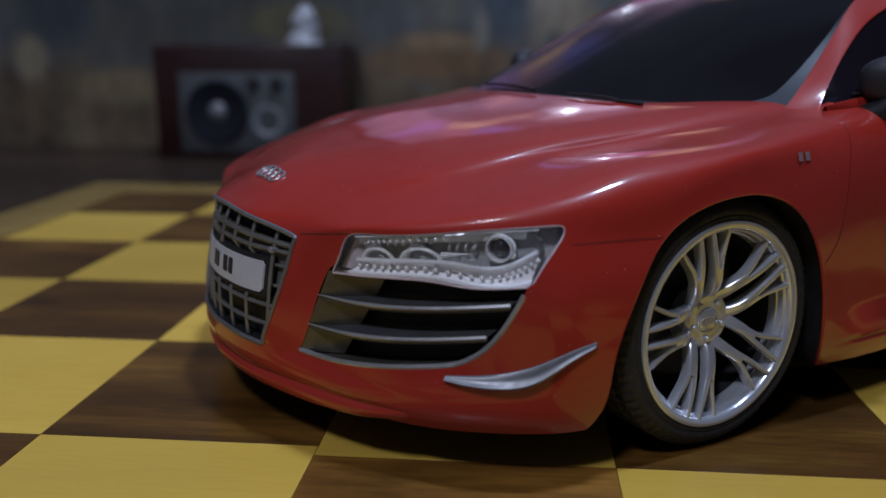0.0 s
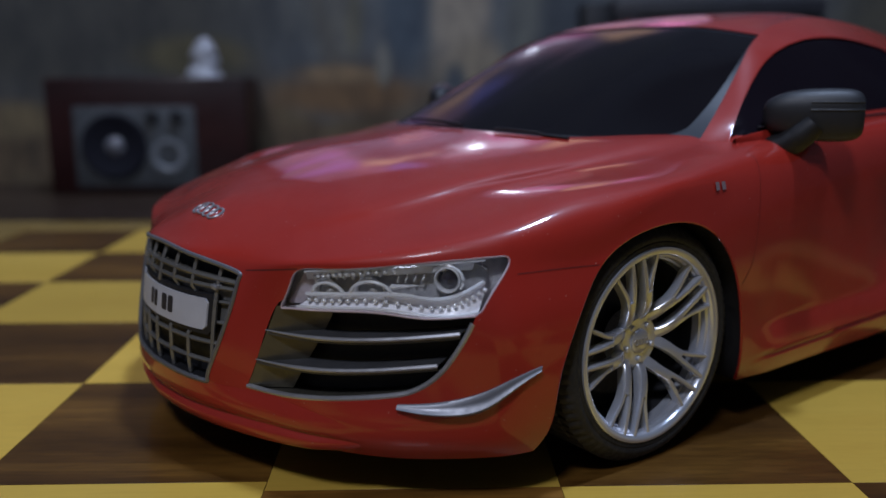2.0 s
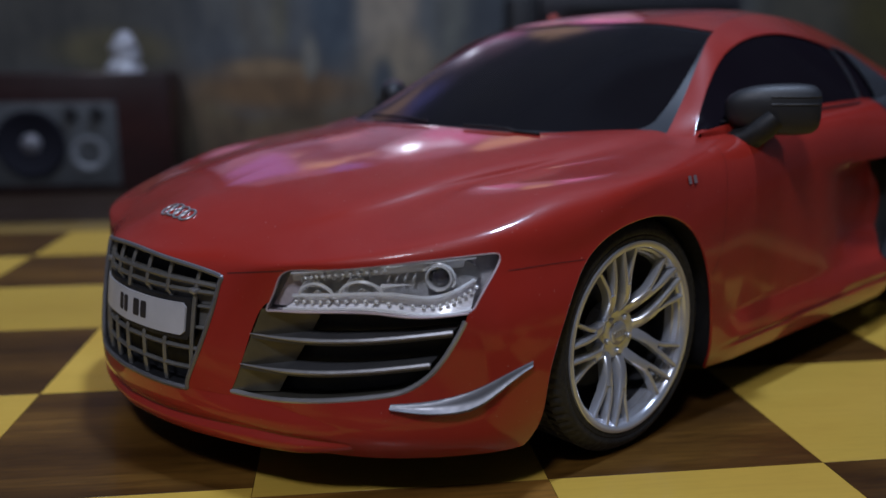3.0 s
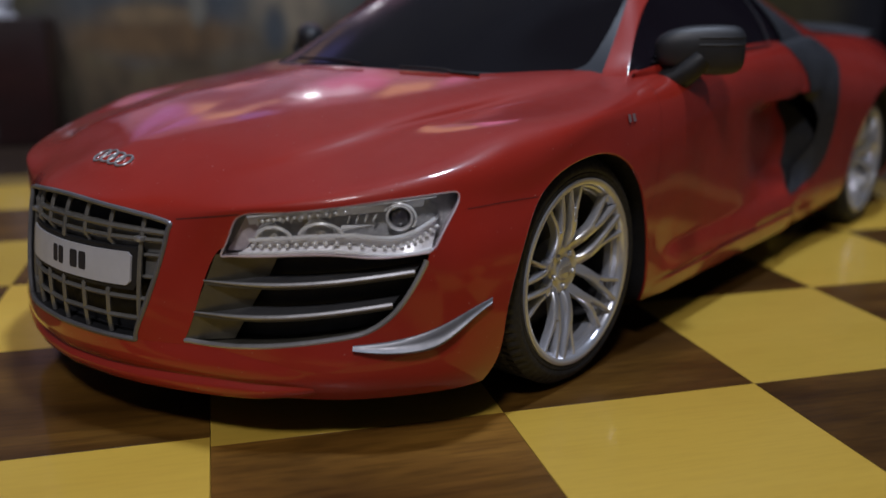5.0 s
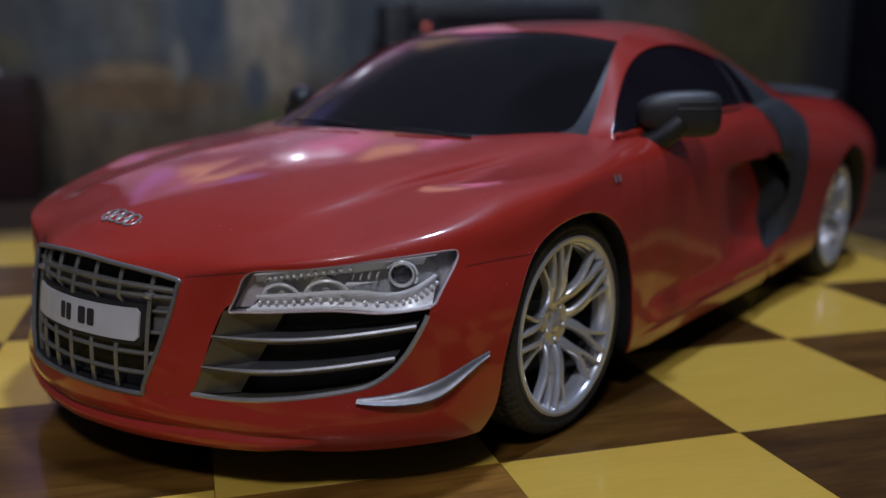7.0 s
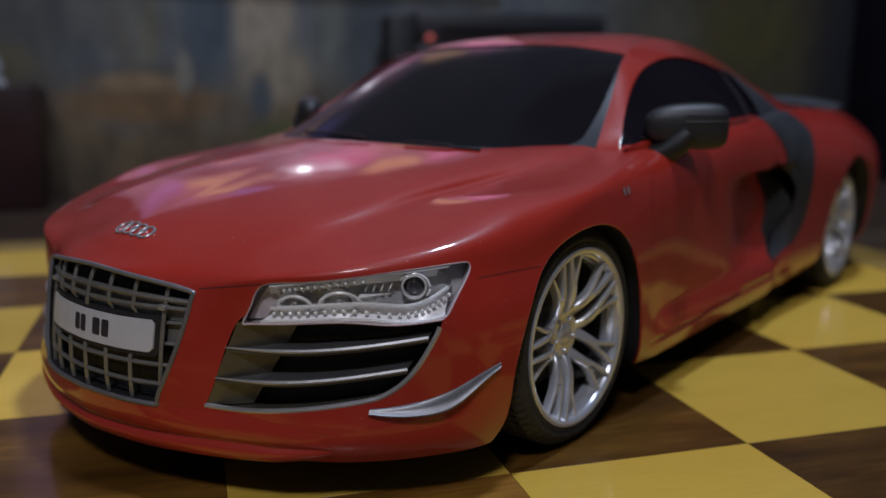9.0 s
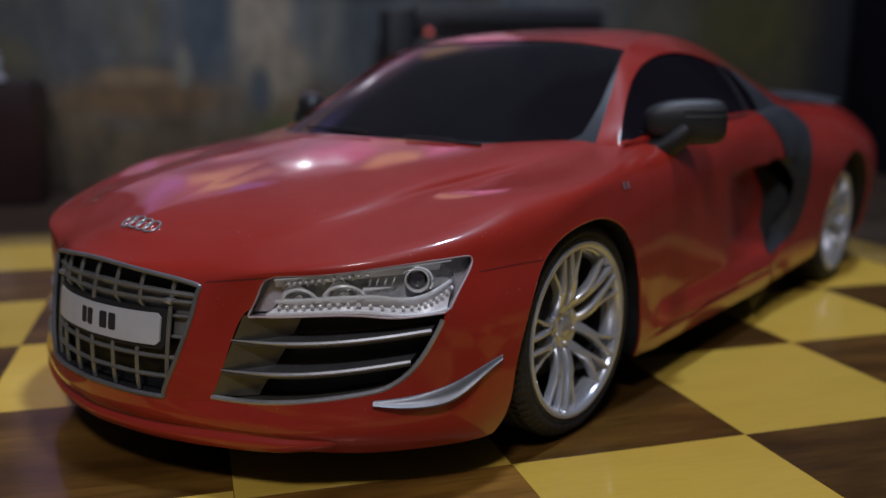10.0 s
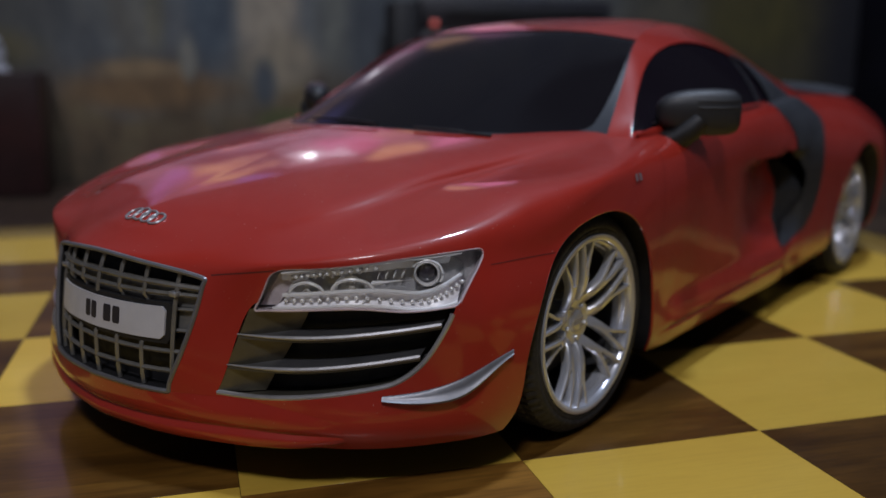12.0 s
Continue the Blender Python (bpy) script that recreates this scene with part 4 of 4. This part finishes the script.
def intakes():
    """The corner air intakes: a black pit, a grey inner panel and three silver slats."""
    got, rim = CUT["intake"]
    pit = moved(got, Matrix.Translation((5.0, 2.6, 0)))
    for i, s in enumerate((1, -1)):
        side = (lambda q: q) if s == 1 else (lambda q: flipped(*q))
        a = part("air_intake", *side(pit), BLACK, CAR, "black corner air intake")
        part("intake_wall", *side(skirt(rim, (5.0, 2.6, 0))), PANEL, a)
        panel = []
        for u in np.linspace(0, 1, 10):
            for w in np.linspace(0, 1, 5):
                l, z = 26.9 + 4.75 * u + w * (5.5 + 1.6 * u), 16.9 + 14.4 * u
                p = on_front(l, z)
                panel.append((p.x + 0.04 + 3.6 * w, p.y, z))
        part("inner_panel", *side((panel, grid_faces(10, 5))), PANEL, a, "grey painted inner panel")
        for (l0, z0), (l1, z1), deep in (((29.9, 26.6), (56.9, 28.8), 3.4), ((28.5, 21.4), (54.6, 23.6), 3.4)):
            verts = []
            n = 26
            for j, t in enumerate(np.linspace(0, 1, n)):
                l, z = l0 + (l1 - l0) * t, z0 + (z1 - z0) * t - 0.9 * math.sin(math.pi * t)
                p = on_front(l, z)
                thick = 0.5 * min(1.0, 0.25 + 2.2 * t)
                for dx, dz in ((deep, thick + 0.6), (0.6, thick), (0.1, 0.1), (0.1, -0.35), (0.6, -thick - 0.1), (deep, -thick + 0.3)):
                    verts.append((p.x + dx, p.y + dx * 0.4, z + dz))
            s_ob = part("slat", *side((verts, grid_faces(n, 6))), SLAT, a, "dark grey slat with a silver edge")
            line = [(q[0] - 0.05, q[1], q[2] + 0.25) for q in verts[2::6]]
            part("slat_edge", *side(tube(line, [0.12 + 0.26 * min(1, 3 * t) for t in np.linspace(0, 1, n)], 6)), SILVER, a)
        edge = []
        for l, z in ((27.0, 16.9), (34, 16.75), (42, 17.45), (49.5, 18.75), (52.6, 20.05), (55.2, 23.2), (57.4, 28.5), (58.0, 30.8)):
            edge.append((l, z))
        path = []
        for l, z in dense(edge, 40):
            p = on_front(l, z)
            path.append((p.x + 0.25, p.y + 0.1, p.z))
        part("intake_edge", *side(tube(path, 0.45, 8)), SILVER, a, "silver lower edge")


intakes()


def headlights():
    got, rim = CUT["lamp"]
    lens = orient(got)
    deep = (2.0, 2.1, 0)
    bucket = moved(got, Matrix.Translation(deep))
    for s in (1, -1):
        side = (lambda q: q) if s == 1 else (lambda q: flipped(*q))
        h = part("headlight", *side(bucket), LAMP_DARK, CAR, "headlight with clear cover and chrome inside")
        part("lamp_wall", *side(skirt(rim, deep)), SMOKED, h, "dark smoked side wall")
        c = part("clear_cover", *side(lens), CLEAR, h, "clear plastic cover")
        c.visible_shadow = False

        brim = []
        for l, z in LAMP_EYE:
            p = on_front(l, z)
            brim.append((p.x + 0.15, p.y + 0.1, p.z))
        part("cover_edge", *side(tube(brim + brim[:1], 0.19, 6, up=(-0.7, -0.7, 0))), COVER_EDGE, c)

        def deep_at(l, z, d):
            p = on_front(l, z)
            return (p.x + d * 0.85, p.y + d * 0.9, z)
        # the pale band along the bottom, wavy, between two bright brows, with its row of beads
        beads = [(37.5, 32.9), (42.6, 33.2), (47.6, 33.6), (53.2, 32.9), (56.6, 33.7), (58.6, 35.8)]
        upper = [(37.1, 33.8), (44, 34.5), (50.0, 34.8), (53.9, 34.3), (56.6, 35.2), (58.3, 37.0)]
        lower = [(35.5, 31.6), (42, 32.1), (48, 32.4), (53.2, 31.8), (56.6, 31.9), (58.5, 32.6)]
        for line, r, d in ((upper, 0.36, 0.6), (lower, 0.30, 0.3)):
            part("chrome_brow", *side(tube([deep_at(l, z, d) for l, z in dense(line, 34)], r, 8)), CHROME, h)
        sheet = []
        for line, d in ((lower, 0.7), (beads, 1.5), (upper, 1.2)):
            sheet += [deep_at(l, z, d) for l, z in dense(line, 34)]
        part("light_band", *side((sheet, grid_faces(3, 34))), BAND, h)
        for l, z in dense(beads, 22):
            part("bead", *side(ball(deep_at(l, z, 0.75), 0.36, 8)), BEAD, h)
        for l, z in dense([(39.2, 36.9), (44, 37.7), (49.4, 38.5)], 12):
            part("bead", *side(ball(deep_at(l, z, 0.6), 0.30, 8)), BEAD, h)
        path = [deep_at(l, z, 0.35) for l, z in dense([(37.0, 37.55), (44, 38.6), (50, 39.4), (57.8, 40.4)], 24)]
        part("chrome_brow", *side(tube(path, 0.24, 8)), CHROME, h)
        shelf = []
        for lift, d in ((0.0, 0.9), (-1.2, 1.4), (-1.6, 2.4)):
            shelf += [deep_at(l, z + lift, d) for l, z in dense([(37.0, 37.2), (44, 38.3), (50, 39.1), (57.0, 40.0)], 24)]
        part("light_shelf", *side((shelf, grid_faces(3, 24))), LAMP_LINING, h)
        # bowls behind arched brows
        for l, z, r in ((40.6, 33.9, 2.5), (46.6, 34.5, 2.6)):
            m = Matrix.Translation(deep_at(l, z, 2.0)) @ Matrix.Rotation(radians(-62), 4, "Z")
            bowl = lathe([(0.3, 1.6), (r * 0.6, 1.1), (r * 0.9, 0.2), (r, -0.9), (r + 0.25, -1.1)], 24)
            part("reflector", *side(moved(bowl, m)), CHROME, h)
            part("bulb", *side(ball(deep_at(l, z, 1.9), 0.8, 8)), BEAD, h)
            arc = [deep_at(l + r * math.cos(a), z + r * 0.85 * math.sin(a), 0.6) for a in np.linspace(0.0, 3.0, 18)]
            part("chrome_arch", *side(tube(arc, 0.30, 6)), CHROME, h)
        # upright chrome flutes between the bowls and the projector
        for k in range(4):
            l, z = 49.6 + 0.9 * k, 36.3 + 0.09 * k
            line = [deep_at(l + 0.12 * q, z + (1.9 - 0.1 * k) * q / 3, 1.7 - 0.35 * math.sin(q)) for q in range(4)]
            part("flute", *side(tube(line, [0.1, 0.2, 0.16, 0.08], 6)), CHROME if k % 3 else LAMP_LINING, h)
        # further flutes behind the beads, made up to catch light in the lamp
        for k in range(9):
            l = 38.4 + 1.15 * k
            line = [deep_at(l + 0.1 * q, 36.0 + 0.18 * k + 0.5 * q, 1.6 - 0.3 * q) for q in range(3)]
            part("flute", *side(tube(line, 0.3, 6)), LAMP_LINING, h)
        spear = [deep_at(48.6, 35.4, 0.9), deep_at(49.0, 36.3, 1.2), deep_at(52.8, 36.3, 1.2), deep_at(48.8, 35.9, 0.6)]
        part("chrome_spear", *side((spear, [(0, 2, 3), (3, 2, 1), (0, 3, 1)])), CHROME, h)
        m = Matrix.Translation(deep_at(55.0, 37.3, 1.5)) @ Matrix.Rotation(radians(-50), 4, "Z")
        part("projector_ring", *side(moved(lathe([(1.65, 1.0), (1.7, -0.9), (1.9, -1.2), (2.1, -1.0), (2.2, 1.0)], 32), m)), CHROME, h)
        part("projector_lens", *side(moved(lathe([(0.01, -0.8), (0.8, -0.6), (1.4, -0.1), (1.75, 0.5)], 24), m)), LENS, h, "dark projector lens")
        hood = [(2.55 * math.cos(a), -1.0, 2.3 * math.sin(a)) for a in np.linspace(-0.6, 2.6, 20)]
        part("projector_hood", *side(moved(tube(hood, 0.22, 6), m)), CHROME, h)
        wall = [deep_at(l, z, d) for d in (0.5, 2.2) for l, z in dense([(57.0, 40.0), (58.2, 38.8), (58.5, 37.2), (58.2, 36.4)], 10)]
        part("gilt_wall", *side((wall, grid_faces(2, 10))), CHROME, h)
        dark = [deep_at(l, z, 1.6) for l, z in ((33.4, 31.6), (36.2, 31.8), (39.2, 36.4), (36.6, 37.2))]
        part("smoked_corner", *side((dark, [(0, 1, 2, 3)])), SMOKED, h)


headlights()


def fins():
    """The silver crescent winglets on the bumper's corners."""
    n = 28
    verts = []
    lows, highs = spline([16.9, 16.45, 16.4, 17.7, 22.8], n), spline([17.6, 17.95, 18.75, 20.5, 23.6], n)
    for i, t in enumerate(np.linspace(0, 1, n)):
        l = 50.7 + 12.7 * t
        low, high = float(lows[i]), float(highs[i])
        tall = max(high - low, 0.25)
        out = 0.5 + 0.9 * math.sin(math.pi * min(1, 0.05 + 0.86 * t))
        pl, ph = on_front(min(l, 63.4), low), on_front(min(l, 63.4), high)
        nrm = Vector((-0.75, -0.66, 0))
        for up, push in ((1.08, -1.0), (1.0, 0.25), (0.86, 0.42), (0.66, 0.5), (0.48, 0.62), (0.32, 0.86), (0.18, 1.05), (0.06, 0.98), (-0.02, 0.7), (-0.05, -1.0)):
            verts.append(tuple(pl.lerp(ph, up) + nrm * (push * out if push > 0 else push)))
    piece = (verts, grid_faces(n, 10) + [tuple(range(10)), tuple(range((n - 1) * 10, n * 10))])
    pair("winglet", piece, SATIN, CAR, "silver crescent winglet")


fins()


def mirrors():
    """Swept-back housings on short stalks."""
    rows = spline([(0.0, 0.6, 1.2), (0.06, 2.2, 3.0), (0.25, 3.4, 4.5), (0.5, 4.0, 5.1), (0.75, 4.1, 5.2), (0.93, 3.7, 4.8), (1.0, 2.6, 3.8)], 24)
    verts, n = [], 22
    axis, deep = Vector((12.0, -13.8, 0)), Vector((0.75, 0.66, 0))
    for u, w, h in rows:
        c = Vector((96.5, -57.3, 60.5)) + axis * u + deep * 3.2
        for k in range(n):
            a = 2 * math.pi * k / n
            x, z = math.cos(a), math.sin(a)
            q = c + deep * (max(w, 0.2) * math.copysign(abs(x) ** 0.75, x)) + Vector((0, 0, max(h, 0.2) * math.copysign(abs(z) ** 0.8, z)))
            verts.append(tuple(q))
    head = (verts, grid_faces(len(rows), n, True) + [tuple(reversed(range(n))), tuple(range((len(rows) - 1) * n, len(rows) * n))])
    tree = BVHTree.FromPolygons(*head)
    arm = tube([(100.5, -54.5, 53.0), (100.8, -57.5, 53.6), (101.4, -60.0, 55.0), (102.4, -62.0, 57.0), (103.5, -63.5, 59.0)], [4.4, 3.9, 3.5, 3.5, 3.2], 14, 0.8)
    for s in (1, -1):
        side = (lambda q: q) if s == 1 else (lambda q: flipped(*q))
        m = part("wing_mirror", *side(arm), BLACK, CAR, "black plastic wing mirror")
        part("mirror_housing", *side(head), FRAME_DARK, m)
        for z in (61.6, 63.1):
            groove = []
            for u in np.linspace(0.45, 0.98, 8):
                p, nrm, _, _ = tree.ray_cast(Vector((96.5, -57.3, z)) + axis * float(u) - deep * 60, deep)
                if p is not None:
                    groove.append(tuple(p))
            part("groove", *side(tube(groove, 0.28, 6)), BLACK, m)


mirrors()


def badges():
    for k in range(4):
        c = -2.2 + 2.4 * k
        ring = []
        for t in np.linspace(0, 2 * math.pi, 25):
            x, l = 3.9 + 1.45 * math.sin(t), c + 1.6 * math.cos(t)
            p, nrm, _ = cast((x, -abs(l), 200), (0, 0, -1), [LOWER_TREE])
            p = p + nrm * 0.12
            ring.append((p.x, -l, p.z))
        part("badge_ring", *tube(ring, 0.26, 6), SILVER, CAR, "silver badge ring" if k == 0 else "")
    for x0, x1, z0, z1 in ((73.2, 74.3, 48.1, 49.5), (75.0, 76.2, 48.1, 49.5)):
        verts = [tuple(on_side(x, z, 0.25)) for z in (z0, z1) for x in (x0, x1)]
        pair("fender_badge", (verts, [(0, 1, 3, 2)]), BADGE, CAR)


badges()


def arch_lips():
    """A narrow rolled edge round each wheel arch."""
    for shape, x0, x1 in ((ARCH_FRONT, 34, 86), (ARCH_REAR, 215, 270)):
        rim = [(x, z) for x, z in shape if z > 11]
        start = max(range(len(rim)), key=lambda i: abs(rim[i][0] - rim[i - 1][0]) + abs(rim[i][1] - rim[i - 1][1]))
        rim = rim[start:] + rim[:start]
        pts = []
        for x, z in rim:
            hit = cast((x, -200, z), (0, 1, 0), [LOWER_TREE])
            if hit:
                pts.append(tuple(hit[0] + Vector((0, 0.25, 0))))
        pair("arch_lip", tube(pts, 0.28, 8, up=(0, 1, 0)), RED, CAR)


arch_lips()


def seams():
    lines = [("front", [(24.6, 36.2), (30, 37.0), (35.8, 37.9)], 0.22), ("side", [(30.0, 38.2), (37, 38.4), (44.6, 38.3)], 0.14),
             ("side", [(81.8, 30), (84.5, 33), (86, 38), (87.0, 46), (88.5, 54)], 0.13),
             ("side", [(168, 60.5), (170, 52), (167, 47)], 0.3)]
    for kind, pts, width in lines:
        pair("panel_gap", seam_on(kind, pts, width), SEAM, CAR)


seams()


def window_sills():
    """A thin satin strip under each side window."""
    line = []
    for x in np.linspace(97, 160, 30):
        p = on_side(float(x), 58.0 + 0.035 * (float(x) - 97), 0.1)
        line.append(tuple(p))
    pair("window_sill", tube(line, 0.22, 6), FRAME_DARK, CAR)


def wipers():
    for a, b in (((67.8, 33.5), (64.3, 15)), ((63.8, 4), (66.5, -20))):
        pts = []
        for t in np.linspace(0, 1, 14):
            x, l = a[0] - 1.4 + (b[0] - a[0]) * t, a[1] + (b[1] - a[1]) * t
            p, nrm, _ = cast((x, -abs(l), 200), (0, 0, -1), [LOWER_TREE, CABIN_TREE])
            pts.append((p.x + nrm.x * 0.3, -l, p.z + nrm.z * 0.3))
        part("wiper", *tube(pts, 0.34, 6), BLACK, CAR)


window_sills()
wipers()


def tail_wing():
    wing = []
    for l in np.linspace(-50, 50, 30):
        drop = 3.5 * (abs(l) / 50) ** 4
        for x, z in ((270, 63.5), (276, 65.2), (283, 65.6), (284, 64.8), (276, 63.4), (270, 62.6)):
            wing.append((x - 0.002 * l * l, -l, z - drop))
    w = part("rear_wing", wing, grid_faces(30, 6, True), BLADE, CAR, "dark grey rear wing")
    for l in (-30, 30):
        part("wing_post", *box(273, 278, l - 1.2, l + 1.2, 56, 64, 0.4), BLADE, w)


tail_wing()


def lip():
    """The splitter: a rounded ridge and, under a groove, a blade along the bottom of the bumper."""
    rows = ((15.8, 0.02), (14.6, 0.3), (13.4, 0.6), (12.4, 0.75), (11.6, 0.6), (11.0, 0.12), (10.75, 0.05), (10.55, 0.3), (10.3, 1.2), (10.0, 1.6), (9.4, 1.8), (8.8, 1.8), (8.3, 1.45), (8.0, 0.6), (7.9, -0.8))
    verts, n, wide = [], 80, 46.0
    for z, out in rows:
        for l in np.linspace(-wide, wide, n):
            t = abs(l) / wide
            fade = min(1.0, max(0.0, (1 - t) / 0.16)) ** 0.6
            pinch = min(1.0, max(0.0, (1 - t) / 0.3)) ** 0.5
            zz = 9.2 + (z - 9.2) * (0.35 + 0.65 * pinch) + 0.2 + 0.5 * t * t
            p, nrm, _ = cast((-100, -abs(l), zz), (1, 0, 0), [LOWER_TREE])
            p = p + nrm * (out * fade + 0.02)
            verts.append((p.x, -l, p.z) if l >= 0 else (p.x, abs(l), p.z))
    part("splitter", verts, grid_faces(len(rows), n), RED, CAR, sharp=60)


lip()


# ---- things behind the board ----
def speaker():
    t = tagged(new("loudspeaker"), "dark cherry wood loudspeaker lying on its side with a grey front", "loudspeaker")
    t.matrix_world = pose(-0.145, 0.60, TABLE_Z, 0, 0, 2)
    w, h, d = 82, 92, 36
    part("cabinet", *box(-w + 8, w, -d, d, 0, h, 2), CABINET, t)
    part("front_panel", *box(-w + 29, w - 40, -d - 2.0, -d + 1, 6, h - 22, 1.5), speckled("speaker_grey", (0.062, 0.066, 0.070), 0.6, 120), t, "grey front panel")
    m = Matrix.Translation((-21.5, -d - 2, 39))
    part("woofer", *moved(lathe([(25.5, 0.5), (25.5, -2.6), (24, -3.4), (22, -2.8), (18.5, -1.6), (7.5, -0.3)], 48), m), material("woofer_rubber", (0.010, 0.010, 0.016), 0.8, spec=0.2), t, "black woofer cone")
    part("dust_cap", *moved(lathe([(0.01, -3.4), (3.0, -2.9), (5.8, -1.4), (7.6, -0.2)], 32), m), speckled("dust_cap_grey", (0.19, 0.19, 0.21), 0.35, 200, 0.1, 0.2), t, "shiny grey dust cap")
    m = Matrix.Translation((20, -d - 2, 31))
    part("tweeter", *moved(lathe([(13.5, 0.5), (13.5, -1.0), (11, -1.4), (6.0, 1.6)], 36), m), speckled("tweeter_grey", (0.20, 0.21, 0.225), 0.4, 150), t, "light grey tweeter")
    part("dome", *moved(lathe([(0.01, 0.0), (3, 0.6), (6.2, 1.8)], 24), m), BLACK, t)
    for x in (9, 28):
        part("knob", *moved(lathe([(0.01, -4), (4.5, -4), (5, -3.4), (5, 0)], 20), Matrix.Translation((x, -d - 2, 62))), BLACK, t)
    return t


speaker()


def figurine():
    prof = [(0.01, 0), (13.5, 0), (14, 1.5), (13.2, 4), (11.6, 7), (10.7, 11), (10.3, 15), (10.2, 18.5), (9.6, 22), (7.8, 26), (5.2, 29.5), (2.6, 31.6), (0.01, 32.2)]
    v, f = lathe([tuple(p) for p in spline(prof, 40)], 40, "z")
    rng = noise.noise
    v = [(x * (1 + 0.34 * rng(Vector((x, y, z)) * 0.13)) + 0.05 * z, y * (1 + 0.1 * rng(Vector((y, z, x)) * 0.13)), z) for x, y, z in v]
    ob = tagged(part("figurine", v, f, speckled("white_porcelain", (0.40, 0.40, 0.43), 0.4, 90, 0.08)), "small white porcelain figurine standing on the loudspeaker", "figurine")
    ob.location = (-0.099, 0.592, TABLE_Z + 0.092)


figurine()


def television():
    t = tagged(new("television"), "flat television with a lit colourful picture hung on the painted wall", "television")
    t.matrix_world = pose(0.105, 0.636, TABLE_Z + 0.013, 0, 0, 0)
    bezel = speckled("television_black", (0.02, 0.02, 0.024), 0.45, 60)
    part("back_case", *box(-225, 225, 2, 8, 176, 402, 2), BLACK, t)
    part("bezel", *joined(box(-225, 225, -2, 2, 176, 185, 1), box(-225, 225, -2, 2, 393, 402, 1), box(-225, -217, -2, 2, 185, 393, 1), box(217, 225, -2, 2, 185, 393, 1)), bezel, t)
    part("screen", *box(-217, 217, -1, 1.8, 185, 393), screen_picture(), t, "lit colourful screen", False)
    return t


television()


def media_box():
    t = tagged(new("media_box"), "grey electronic box with a dark slot and a red standby light", "media box")
    t.matrix_world = pose(0.325, 0.60, TABLE_Z, 0, 0, 0)
    grey = speckled("media_box_grey", (0.024, 0.023, 0.028), 0.45, 60)
    part("case", *box(-88, 90, -2, 36, 0, 128, 3), grey, t)
    part("foot_case", *box(-112, -90, -2, 36, 0, 152, 2), BLACK, t)
    part("slot", *box(-66, 84, -2.6, 0, 141, 147, 0.5), BLACK, t)
    part("upper_case", *box(-88, 90, 0, 36, 129, 156, 3), grey, t)
    part("standby_light", *ball((-77, -3, 133), 3.2), glowing("standby_red", (0.8, 0.16, 0.13), 0.25), t, "red standby light")
    return t


media_box()


def dark_cabinet():
    t = tagged(new("cabinet"), "tall black lacquered cabinet on the table against the wall", "cabinet")
    t.matrix_world = pose(0.838, 0.57, TABLE_Z, 0, 0, 0)
    m = speckled("black_lacquer", (0.008, 0.008, 0.016), 0.35, 40)
    part("cabinet_body", *box(-120, 200, -40, 70, 0, 700, 3), m, t)
    part("cabinet_door", *box(-116, 196, -44, -39, 6, 694, 2), m, t)


dark_cabinet()
